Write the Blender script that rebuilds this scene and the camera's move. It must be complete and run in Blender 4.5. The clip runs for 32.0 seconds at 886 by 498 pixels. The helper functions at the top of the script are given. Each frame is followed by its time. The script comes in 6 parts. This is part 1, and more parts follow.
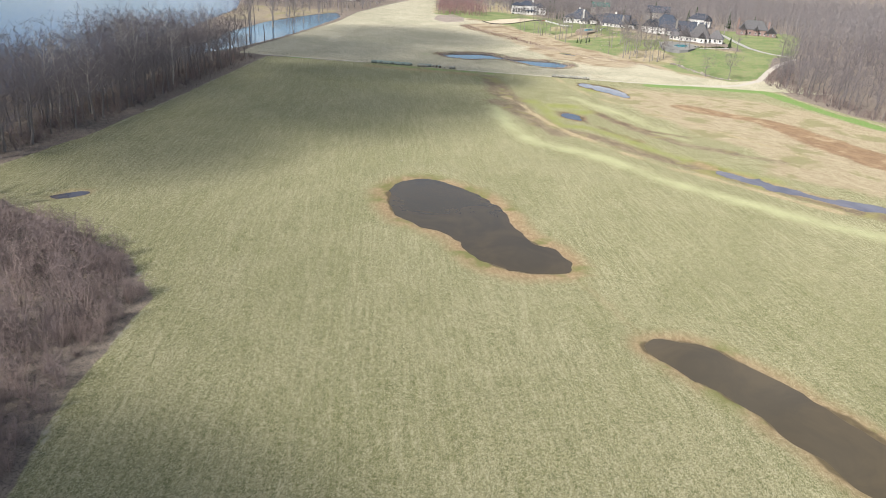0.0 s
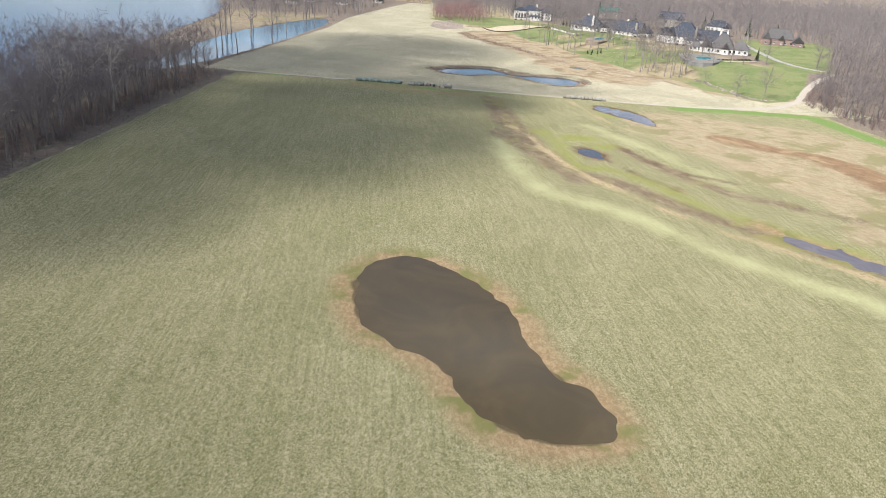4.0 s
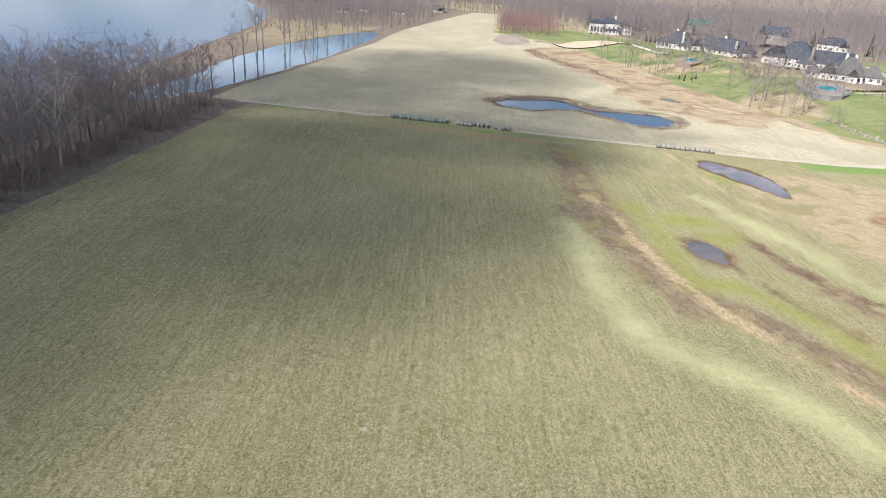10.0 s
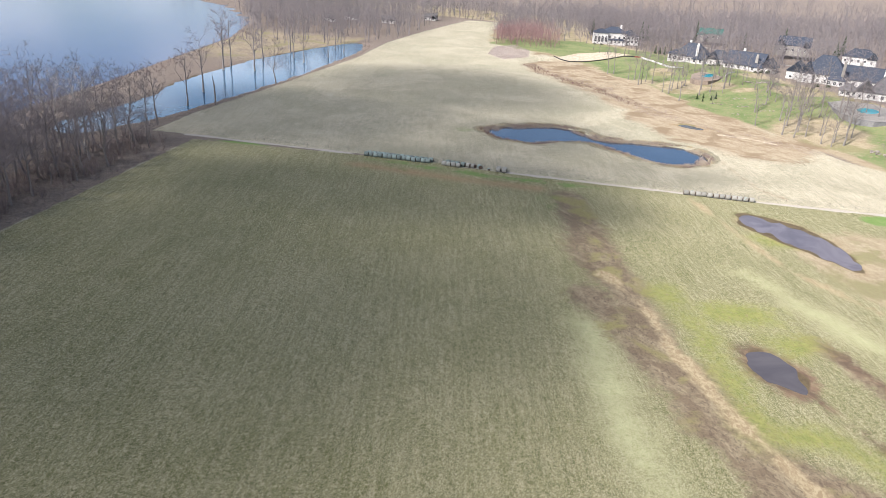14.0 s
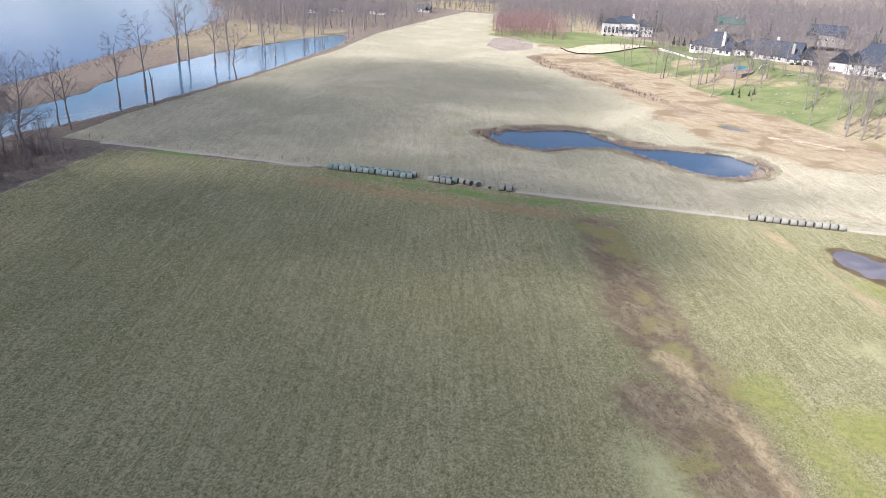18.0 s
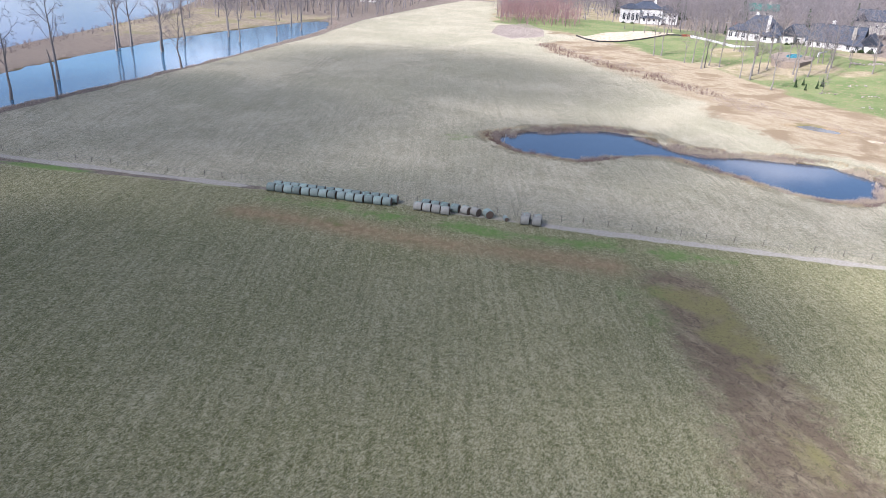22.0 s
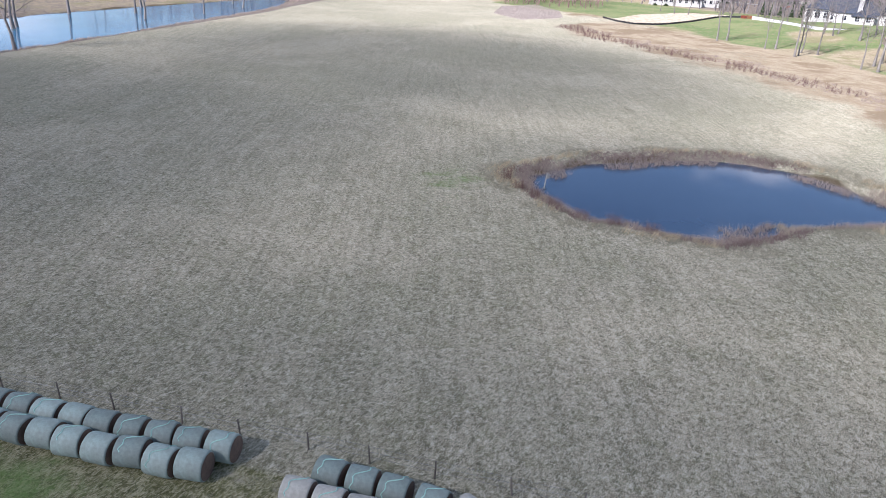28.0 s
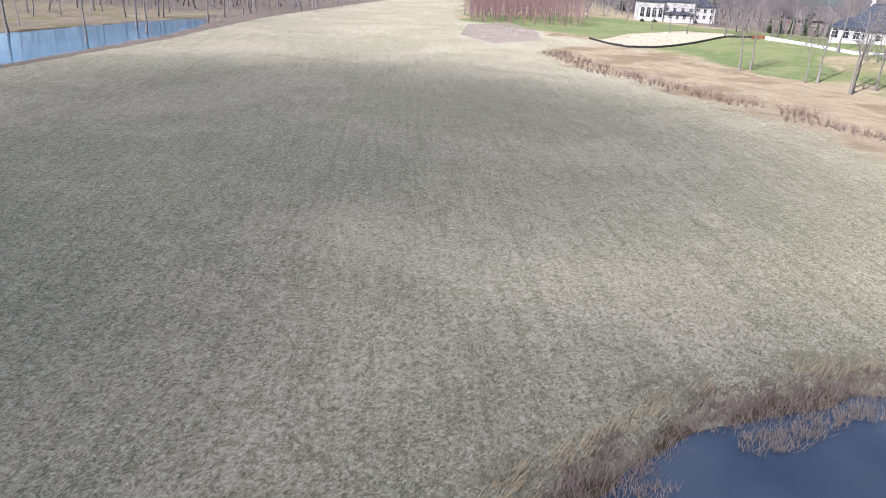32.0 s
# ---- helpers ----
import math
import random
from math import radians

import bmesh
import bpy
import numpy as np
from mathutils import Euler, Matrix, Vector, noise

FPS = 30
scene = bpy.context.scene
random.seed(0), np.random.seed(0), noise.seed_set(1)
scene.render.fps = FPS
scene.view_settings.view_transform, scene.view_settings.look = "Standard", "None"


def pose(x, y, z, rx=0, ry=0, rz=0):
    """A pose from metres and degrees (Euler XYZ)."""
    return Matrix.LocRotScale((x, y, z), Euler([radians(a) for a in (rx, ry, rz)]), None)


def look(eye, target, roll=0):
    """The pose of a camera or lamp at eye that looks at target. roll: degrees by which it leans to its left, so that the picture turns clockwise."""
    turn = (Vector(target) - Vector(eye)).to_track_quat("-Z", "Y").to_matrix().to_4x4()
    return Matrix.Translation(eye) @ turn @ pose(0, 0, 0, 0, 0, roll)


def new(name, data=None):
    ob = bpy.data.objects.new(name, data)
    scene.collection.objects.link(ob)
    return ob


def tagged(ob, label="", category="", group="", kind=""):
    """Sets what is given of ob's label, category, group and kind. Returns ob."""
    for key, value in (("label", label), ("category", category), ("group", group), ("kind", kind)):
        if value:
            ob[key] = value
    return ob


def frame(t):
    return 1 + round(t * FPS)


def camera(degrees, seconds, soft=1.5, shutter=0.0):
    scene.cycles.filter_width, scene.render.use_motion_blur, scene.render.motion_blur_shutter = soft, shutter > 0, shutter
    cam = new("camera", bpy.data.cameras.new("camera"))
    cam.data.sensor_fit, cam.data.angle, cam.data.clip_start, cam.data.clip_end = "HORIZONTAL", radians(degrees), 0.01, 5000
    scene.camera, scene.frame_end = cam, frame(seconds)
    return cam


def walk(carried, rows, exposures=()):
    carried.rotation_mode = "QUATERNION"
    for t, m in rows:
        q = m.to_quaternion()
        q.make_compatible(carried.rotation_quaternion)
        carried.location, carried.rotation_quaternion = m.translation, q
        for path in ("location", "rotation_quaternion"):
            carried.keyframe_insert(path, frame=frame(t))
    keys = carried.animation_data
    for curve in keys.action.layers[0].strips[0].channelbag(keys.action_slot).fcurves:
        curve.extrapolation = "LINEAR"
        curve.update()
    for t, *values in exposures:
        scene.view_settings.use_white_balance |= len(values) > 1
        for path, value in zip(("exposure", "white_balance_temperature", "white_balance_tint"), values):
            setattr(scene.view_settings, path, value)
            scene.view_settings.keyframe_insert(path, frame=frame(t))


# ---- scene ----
cam = camera(64.2, 32.0, soft=0.7)
METRES, EYE, TILT, LEAN, TURN = 480.0, 68.5, 0.0, 0.0, 3.0
ROWS = [
    (0.0, 0.0, 0.0, 0.0, 1.29, -23.21, -3.02),
    (0.5, 0.0004, 0.0154, 0.0001, 1.3, -23.2, -3.06),
    (1.0, 0.0008, 0.031, 0.0002, 1.3, -23.19, -3.07),
    (1.5, 0.0011, 0.0468, 0.0005, 1.31, -23.17, -3.1),
    (2.0, 0.0014, 0.0626, 0.0007, 1.3, -23.13, -3.1),
    (2.5, 0.0018, 0.0786, 0.0008, 1.3, -23.16, -3.13),
    (3.0, 0.0022, 0.0945, 0.0009, 1.29, -23.17, -3.14),
    (3.5, 0.0026, 0.1105, 0.001, 1.29, -23.2, -3.17),
    (5.5, 0.0038, 0.1739, 0.0004, 1.9, -23.16, -3.15),
    (6.0, 0.0045, 0.1891, 0.0003, 2.87, -23.19, -3.16),
    (6.5, 0.005, 0.2041, 0.0004, 2.87, -23.18, -3.15),
    (7.0, 0.0054, 0.2191, 0.0004, 2.89, -23.15, -3.14),
    (7.3, 0.0056, 0.2282, 0.0004, 3.35, -23.18, -3.14),
    (7.4, 0.00565, 0.2312, 0.0004, 5.5, -23.26, -3.16),
    (7.5, 0.0057, 0.2342, 0.0005, 6.6, -23.32, -3.17),
    (8.0, 0.006, 0.2493, 0.0005, 6.62, -23.3, -3.18),
    (8.5, 0.006, 0.2641, 0.0005, 6.63, -23.27, -3.18),
    (9.0, 0.006, 0.2787, 0.0006, 6.64, -23.22, -3.15),
    (9.5, 0.006, 0.293, 0.0006, 6.65, -23.19, -3.13),
    (10.0, 0.006, 0.3073, 0.0007, 6.66, -23.16, -3.12),
    (10.5, 0.0058, 0.3214, 0.0008, 6.65, -23.12, -3.11),
    (11.0, 0.0059, 0.3355, 0.001, 6.66, -23.07, -3.02),
    (11.5, 0.0058, 0.3496, 0.0013, 6.65, -23.05, -3.02),
    (12.0, 0.0058, 0.3638, 0.0016, 6.65, -23.02, -3.02),
    (12.5, 0.0055, 0.3781, 0.0019, 6.63, -23.0, -3.05),
    (13.0, 0.0053, 0.3916, 0.0023, 6.61, -22.97, -3.05),
    (13.5, 0.005, 0.4061, 0.0026, 6.58, -22.96, -3.04),
    (14.0, 0.0045, 0.4208, 0.0026, 6.53, -22.93, -3.01),
    (14.5, 0.0042, 0.4351, 0.0008, 6.48, -22.87, -2.96),
    (16.5, 0.0024, 0.4935, -0.0112, 6.45, -22.99, -2.74),
    (17.0, 0.0015, 0.5095, -0.0149, 6.4, -22.99, -2.74),
    (17.5, 0.0005, 0.5255, -0.0184, 6.37, -22.99, -2.68),
    (18.0, -0.0008, 0.5417, -0.0219, 6.36, -23.0, -2.71),
    (18.5, -0.0021, 0.558, -0.0256, 6.35, -23.02, -2.71),
    (19.0, -0.0035, 0.5744, -0.0291, 6.34, -23.06, -2.69),
    (19.5, -0.0049, 0.5907, -0.0326, 6.35, -23.11, -2.72),
    (20.0, -0.0063, 0.607, -0.0364, 6.35, -23.11, -2.75),
    (20.5, -0.0077, 0.6232, -0.0401, 6.33, -23.09, -2.77),
    (21.0, -0.009, 0.6394, -0.0438, 6.33, -23.09, -2.71),
    (21.5, -0.0103, 0.6555, -0.0475, 6.32, -23.09, -2.68),
    (22.0, -0.0116, 0.6716, -0.0513, 6.31, -23.09, -2.67),
    (22.5, -0.0129, 0.6877, -0.0549, 6.29, -23.08, -2.6),
    (23.0, -0.0144, 0.7042, -0.0586, 6.24, -23.08, -2.51),
    (23.5, -0.0159, 0.7209, -0.0622, 6.2, -23.12, -2.43),
    (24.0, -0.0172, 0.7374, -0.0658, 6.18, -23.12, -2.39),
    (24.5, -0.0184, 0.7537, -0.0695, 6.17, -23.12, -2.41),
    (26.5, -0.0229, 0.8172, -0.0829, 5.98, -23.16, -2.78),
    (27.0, -0.0238, 0.8327, -0.0864, 5.97, -23.15, -2.82),
    (27.5, -0.0249, 0.8486, -0.0881, 5.93, -23.2, -2.81),
    (28.0, -0.0261, 0.8648, -0.0883, 5.89, -23.15, -2.84),
    (28.5, -0.0272, 0.8808, -0.0883, 5.88, -23.08, -2.8),
    (29.0, -0.0283, 0.8967, -0.0885, 5.83, -23.02, -2.79),
    (29.5, -0.0293, 0.9123, -0.0886, 5.8, -23.0, -2.8),
    (30.0, -0.0303, 0.9279, -0.0888, 5.78, -22.98, -2.77),
    (30.5, -0.0311, 0.9432, -0.0889, 5.77, -22.97, -2.76),
    (31.0, -0.0316, 0.9585, -0.0889, 5.65, -22.95, -2.72),
    (31.1, -0.03182, 0.96152, -0.08894, 3.74, -22.92, -2.72),
    (31.2, -0.03204, 0.96454, -0.08898, 3.38, -22.89, -2.71),
    (31.3, -0.03226, 0.96756, -0.08902, 3.18, -22.86, -2.71),
    (31.5, -0.0327, 0.9736, -0.0891, 3.03, -22.8, -2.7),
    (32.0, -0.0334, 0.9889, -0.0889, 2.96, -22.34, -2.71),
]
EXPOSURES = [(0.0, 0.44, 6500.0, 10.0), (7.0, 0.46, 6500.0, 12.0), (13.0, 0.58, 6400.0, 15.0), (19.0, 0.70, 6100.0, 17.0), (24.0, 0.76, 5850.0, 19.0), (28.0, 0.70, 5850.0, 19.0), (32.0, 0.66, 6000.0, 18.0)]
walk(cam, [(t, pose(0, 0, EYE, TILT, LEAN, TURN) @ pose(METRES * x, METRES * y, METRES * z, 90 + pitch, roll, yaw)) for t, x, y, z, yaw, pitch, roll in ROWS], EXPOSURES)

# ---- world, sun, exposure ----
SUN_AZ, SUN_EL = radians(218.0), radians(38.0)      # azimuth clockwise from +y, towards the sun
world = bpy.data.worlds.new("sky")
scene.world = world
world.use_nodes = True
wt = world.node_tree
wt.nodes.clear()
w_out = wt.nodes.new("ShaderNodeOutputWorld")
w_bg = wt.nodes.new("ShaderNodeBackground")
w_sky = wt.nodes.new("ShaderNodeTexSky")
w_sky.sky_type, w_sky.sun_disc = "NISHITA", False
w_sky.sun_elevation, w_sky.sun_rotation = SUN_EL, SUN_AZ
w_sky.air_density, w_sky.dust_density, w_sky.ozone_density = 1.0, 0.6, 1.5
w_co = wt.nodes.new("ShaderNodeTexCoord")
w_sep = wt.nodes.new("ShaderNodeSeparateXYZ")
wt.links.new(w_co.outputs["Generated"], w_sep.inputs["Vector"])


def w_math(op, p, q):
    n = wt.nodes.new("ShaderNodeMath")
    n.operation = op
    for k, s in enumerate((p, q)):
        if isinstance(s, float):
            n.inputs[k].default_value = s
        else:
            wt.links.new(s, n.inputs[k])
    return n.outputs["Value"]


# broken clouds on a level layer, thicker towards the horizon
w_up = w_math("ADD", w_math("MAXIMUM", w_sep.outputs["Z"], 0.0), 0.10)
w_flat = wt.nodes.new("ShaderNodeCombineXYZ")
wt.links.new(w_math("DIVIDE", w_sep.outputs["X"], w_up), w_flat.inputs["X"])
wt.links.new(w_math("DIVIDE", w_sep.outputs["Y"], w_up), w_flat.inputs["Y"])
w_flat.inputs["Z"].default_value = 8.2
w_cl = wt.nodes.new("ShaderNodeTexNoise")
w_cl.inputs["Scale"].default_value, w_cl.inputs["Detail"].default_value = 0.95, 5.0
wt.links.new(w_flat.outputs["Vector"], w_cl.inputs["Vector"])
w_thick = w_math("ADD", w_cl.outputs["Fac"], w_math("MULTIPLY", w_math("SUBTRACT", 0.5, w_up), 0.03))
w_rng = wt.nodes.new("ShaderNodeMapRange")
w_rng.interpolation_type = "SMOOTHSTEP"
w_rng.inputs["From Min"].default_value, w_rng.inputs["From Max"].default_value = 0.49, 0.62
w_rng.inputs["To Max"].default_value = 0.82
w_mix = wt.nodes.new("ShaderNodeMix")
w_mix.data_type = "RGBA"
w_mix.inputs["B"].default_value = (10.8, 11.2, 11.8, 1)
wt.links.new(w_thick, w_rng.inputs["Value"])
wt.links.new(w_rng.outputs["Result"], w_mix.inputs["Factor"])
wt.links.new(w_sky.outputs["Color"], w_mix.inputs["A"])
wt.links.new(w_mix.outputs["Result"], w_bg.inputs["Color"])
w_bg.inputs["Strength"].default_value = 0.10
wt.links.new(w_bg.outputs["Background"], w_out.inputs["Surface"])

sun = new("sun", bpy.data.lights.new("sun", "SUN"))
sun.data.energy, sun.data.angle, sun.data.color = 5.0, radians(0.6), (1.0, 0.955, 0.89)
to_sun = Vector((math.sin(SUN_AZ) * math.cos(SUN_EL), math.cos(SUN_AZ) * math.cos(SUN_EL), math.sin(SUN_EL)))
sun.matrix_world = look((0, 200, 400), Vector((0, 200, 400)) - to_sun)


# ---- materials ----
class Nodes:
    """Short hand for one node material."""

    def __init__(self, name, rough=0.9, spec=0.3):
        self.mat = bpy.data.materials.new(name)
        self.mat.use_nodes = True
        self.t = self.mat.node_tree
        self.bsdf = self.t.nodes["Principled BSDF"]
        self.bsdf.inputs["Roughness"].default_value = rough
        self.bsdf.inputs["Specular IOR Level"].default_value = spec

    def put(self, sock, value):
        if isinstance(value, bpy.types.NodeSocket):
            self.t.links.new(value, sock)
        elif isinstance(value, tuple) and len(value) == 3 and sock.type == "RGBA":
            sock.default_value = (*value, 1)
        else:
            sock.default_value = value

    def pos(self, kind="Object", scale=(1, 1, 1), turn=0.0):
        co = self.t.nodes.new("ShaderNodeTexCoord")
        vec = co.outputs[kind]
        for key, value in (("Rotation", (0, 0, radians(turn))), ("Scale", scale)):
            m = self.t.nodes.new("ShaderNodeMapping")
            m.inputs[key].default_value = value
            self.t.links.new(vec, m.inputs["Vector"])
            vec = m.outputs["Vector"]
        return vec

    def noise(self, vec, scale, detail=4.0, rough=0.6, warp=0.0):
        n = self.t.nodes.new("ShaderNodeTexNoise")
        self.put(n.inputs["Vector"], vec)
        n.inputs["Scale"].default_value, n.inputs["Detail"].default_value = scale, detail
        n.inputs["Roughness"].default_value, n.inputs["Distortion"].default_value = rough, warp
        return n.outputs["Fac"]

    def wave(self, vec, scale, warp=1.0):
        n = self.t.nodes.new("ShaderNodeTexWave")
        self.put(n.inputs["Vector"], vec)
        n.inputs["Scale"].default_value, n.inputs["Distortion"].default_value = scale, warp
        n.inputs["Detail"].default_value, n.inputs["Detail Scale"].default_value = 3.0, 0.5
        return n.outputs["Fac"]

    def attr(self, name):
        n = self.t.nodes.new("ShaderNodeAttribute")
        n.attribute_name = name
        return n.outputs["Fac"]

    def rand(self):
        return self.t.nodes.new("ShaderNodeObjectInfo").outputs["Random"]

    def island(self):
        return self.t.nodes.new("ShaderNodeNewGeometry").outputs["Random Per Island"]

    def ramp(self, fac, lo, hi, to_lo=0.0, to_hi=1.0):
        n = self.t.nodes.new("ShaderNodeMapRange")
        n.interpolation_type = "SMOOTHSTEP"
        self.put(n.inputs["Value"], fac)
        for key, v in (("From Min", lo), ("From Max", hi), ("To Min", to_lo), ("To Max", to_hi)):
            n.inputs[key].default_value = v
        return n.outputs["Result"]

    def math(self, op, a, b=0.0):
        n = self.t.nodes.new("ShaderNodeMath")
        n.operation = op
        self.put(n.inputs[0], a)
        self.put(n.inputs[1], b)
        return n.outputs["Value"]

    def mix(self, fac, a, b, blend="MIX"):
        n = self.t.nodes.new("ShaderNodeMix")
        n.data_type, n.blend_type = "RGBA", blend
        self.put(n.inputs["Factor"], fac)
        self.put(n.inputs["A"], a)
        self.put(n.inputs["B"], b)
        return n.outputs["Result"]

    def bump(self, height, strength=0.3, distance=0.1):
        n = self.t.nodes.new("ShaderNodeBump")
        n.inputs["Strength"].default_value, n.inputs["Distance"].default_value = strength, distance
        self.put(n.inputs["Height"], height)
        self.t.links.new(n.outputs["Normal"], self.bsdf.inputs["Normal"])

    def done(self, color):
        self.put(self.bsdf.inputs["Base Color"], color)
        return self.mat


def plain(name, color, color2, scale=3.0, rough=0.8, spec=0.3, bump=0.15, dist=0.05, metal=0.0, by="rand", spread=0.35):
    """A two-scale mottled surface, with a shade of its own for each object or island."""
    m = Nodes(name, rough, spec)
    v = m.pos()
    big, fine = m.noise(v, scale * 0.15, 3), m.noise(v, scale, 6, 0.7)
    c = m.mix(m.ramp(big, 0.3, 0.7), color, color2)
    c = m.mix(m.ramp(fine, 0.25, 0.75, 0.0, 0.55), c, tuple(0.6 * x for x in color2))
    r = m.rand() if by == "rand" else m.island()
    shade = m.ramp(r, 0.0, 1.0, 1.0 - spread, 1.0)
    comb = m.t.nodes.new("ShaderNodeCombineColor")
    for k in range(3):
        m.t.links.new(shade, comb.inputs[k])
    c = m.mix(1.0, c, comb.outputs["Color"], "MULTIPLY")
    m.bsdf.inputs["Metallic"].default_value = metal
    if bump:
        m.bump(fine, bump, dist)
    return m.done(c)


def water(name, murk_sky, murk_sky2, rough=0.04, ripple=0.02, scale=1.5):
    """Still, silty water: a glossy face over silt colour; some tints include reflected sky."""
    m = Nodes(name, rough, 0.5)
    m.bsdf.inputs["IOR"].default_value = 1.33
    v = m.pos()
    c = m.mix(m.ramp(m.noise(v, 0.07, 4, 0.6, 1.0), 0.3, 0.7), murk_sky, murk_sky2)
    m.bump(m.noise(v, scale, 3), ripple, 0.05)
    return m.done(c)


def ground_material():
    m = Nodes("ground_soil_and_grass", 0.95, 0.12)
    m.bsdf.inputs["Diffuse Roughness"].default_value = 1.0
    v = m.pos()
    huge, big = m.noise(v, 0.012, 3, 0.55), m.noise(v, 0.06, 5, 0.6, 0.4)
    mid, fine = m.noise(v, 0.55, 5, 0.65, 0.6), m.noise(v, 3.2, 6, 0.75, 0.8)
    edge = m.math("SUBTRACT", m.math("ADD", m.math("MULTIPLY", mid, 0.55), m.math("MULTIPLY", big, 0.6)), 0.575)
    streak = m.noise(m.pos(scale=(1.0, 0.07, 1.0), turn=-9), 0.35, 5, 0.65, 0.3)
    line = m.noise(m.pos(scale=(1.0, 0.05, 1.0), turn=-9), 1.3, 5, 0.7, 0.3)
    rows = m.wave(m.pos(turn=-9), 0.21, 2.5)
    swirl = m.noise(m.pos(scale=(0.55, 1.0, 1.0), turn=56), 0.24, 9, 0.80, 0.5)

    def zone(base, name, color, lo=0.35, hi=0.65, k=1.0):
        f = m.math("ADD", m.attr(name), m.math("MULTIPLY", edge, k))
        return m.mix(m.ramp(f, lo, hi), base, color)

    def two(a, b, fac, lo=0.3, hi=0.7):
        return m.mix(m.ramp(fac, lo, hi), a, b)

    tuft = m.noise(v, 2.6, 6, 0.75, 1.0)
    clump = m.noise(m.pos(scale=(1.0, 0.6, 1.0), turn=-9), 1.1, 7, 0.82, 0.7)
    tone = m.noise(v, 0.022, 4, 0.6, 0.8)
    fleck = m.noise(m.pos(scale=(1.0, 0.34, 1.0), turn=24), 8.0, 5, 0.7, 1.2)
    litter = two(two((0.170, 0.142, 0.120), (0.235, 0.192, 0.155), mid, 0.4, 0.6), (0.085, 0.070, 0.060), fine, 0.48, 0.62)
    crop = two(two((0.206, 0.197, 0.092), (0.254, 0.237, 0.126), big, 0.4, 0.6), (0.172, 0.170, 0.072), tone, 0.46, 0.60)
    crop = m.mix(m.ramp(huge, 0.50, 0.64, 0.0, 0.5), crop, (0.300, 0.275, 0.165))
    crop = m.mix(m.ramp(streak, 0.46, 0.62, 0.0, 0.45), crop, (0.300, 0.272, 0.160))
    crop = m.mix(m.ramp(rows, 0.35, 0.95, 0.0, 0.28), crop, (0.135, 0.130, 0.058))
    crop = m.mix(m.ramp(line, 0.40, 0.50, 0.60, 0.0), crop, (0.120, 0.118, 0.050))
    crop = m.mix(m.ramp(line, 0.52, 0.62, 0.0, 0.40), crop, (0.360, 0.335, 0.210))
    crop = m.mix(m.ramp(clump, 0.515, 0.60, 0.0, 0.60), crop, (0.370, 0.345, 0.225))
    crop = m.mix(m.ramp(clump, 0.40, 0.485, 0.75, 0.0), crop, (0.105, 0.106, 0.046))
    crop = m.mix(m.ramp(tuft, 0.38, 0.50, 0.90, 0.0), crop, (0.080, 0.082, 0.036))
    crop = m.mix(m.ramp(tuft, 0.52, 0.63, 0.0, 0.65), crop, (0.430, 0.398, 0.272))
    crop = m.mix(m.ramp(fleck, 0.50, 0.60, 0.0, 0.60), crop, (0.440, 0.410, 0.285))
    crop = m.mix(m.ramp(fleck, 0.40, 0.50, 0.70, 0.0), crop, (0.075, 0.080, 0.032))
    tan = two(two((0.430, 0.385, 0.285), (0.360, 0.328, 0.236), big, 0.4, 0.6), (0.310, 0.292, 0.200), tone, 0.46, 0.62)
    tan = m.mix(m.ramp(streak, 0.47, 0.62, 0.0, 0.45), tan, (0.285, 0.265, 0.19))
    tan = m.mix(m.ramp(rows, 0.55, 1.0, 0.0, 0.10), tan, (0.20, 0.19, 0.13))
    tan = m.mix(m.ramp(line, 0.40, 0.50, 0.60, 0.0), tan, (0.175, 0.170, 0.110))
    tan = m.mix(m.ramp(mid, 0.50, 0.62, 0.0, 0.60), tan, (0.215, 0.215, 0.128))
    tan = m.mix(m.ramp(swirl, 0.50, 0.60, 0.0, 0.35), tan, (0.480, 0.440, 0.330))
    tan = m.mix(m.ramp(clump, 0.39, 0.485, 0.80, 0.0), tan, (0.180, 0.168, 0.110))
    tan = m.mix(m.ramp(tone, 0.40, 0.50, 0.30, 0.0), tan, (0.500, 0.450, 0.325))
    tan = m.mix(m.ramp(tuft, 0.38, 0.50, 0.85, 0.0), tan, (0.125, 0.117, 0.078))
    tan = m.mix(m.ramp(tuft, 0.52, 0.63, 0.0, 0.70), tan, (0.56, 0.515, 0.405))
    tan = m.mix(m.ramp(fleck, 0.50, 0.62, 0.0, 0.50), tan, (0.600, 0.560, 0.450))
    tan = m.mix(m.ramp(fleck, 0.38, 0.50, 0.55, 0.0), tan, (0.120, 0.115, 0.072))
    pale = two((0.375, 0.372, 0.222), (0.305, 0.310, 0.168), clump, 0.42, 0.6)
    pale = m.mix(m.ramp(tuft, 0.36, 0.50, 0.5, 0.0), pale, (0.20, 0.20, 0.095))
    mud = two(two((0.170, 0.132, 0.088), (0.280, 0.235, 0.155), swirl, 0.45, 0.62), (0.115, 0.090, 0.064), clump, 0.50, 0.62)
    mud = two(mud, (0.225, 0.205, 0.090), big, 0.53, 0.65)
    mud = m.mix(m.ramp(tuft, 0.38, 0.5, 0.6, 0.0), mud, (0.085, 0.065, 0.05))
    straw = two(two((0.350, 0.298, 0.200), (0.275, 0.226, 0.148), swirl, 0.38, 0.62), (0.215, 0.20, 0.105), big, 0.5, 0.62)
    straw = m.mix(m.ramp(clump, 0.4, 0.52, 0.4, 0.0), straw, (0.17, 0.135, 0.09))
    straw = m.mix(m.ramp(tuft, 0.38, 0.5, 0.5, 0.0), straw, (0.15, 0.115, 0.075))
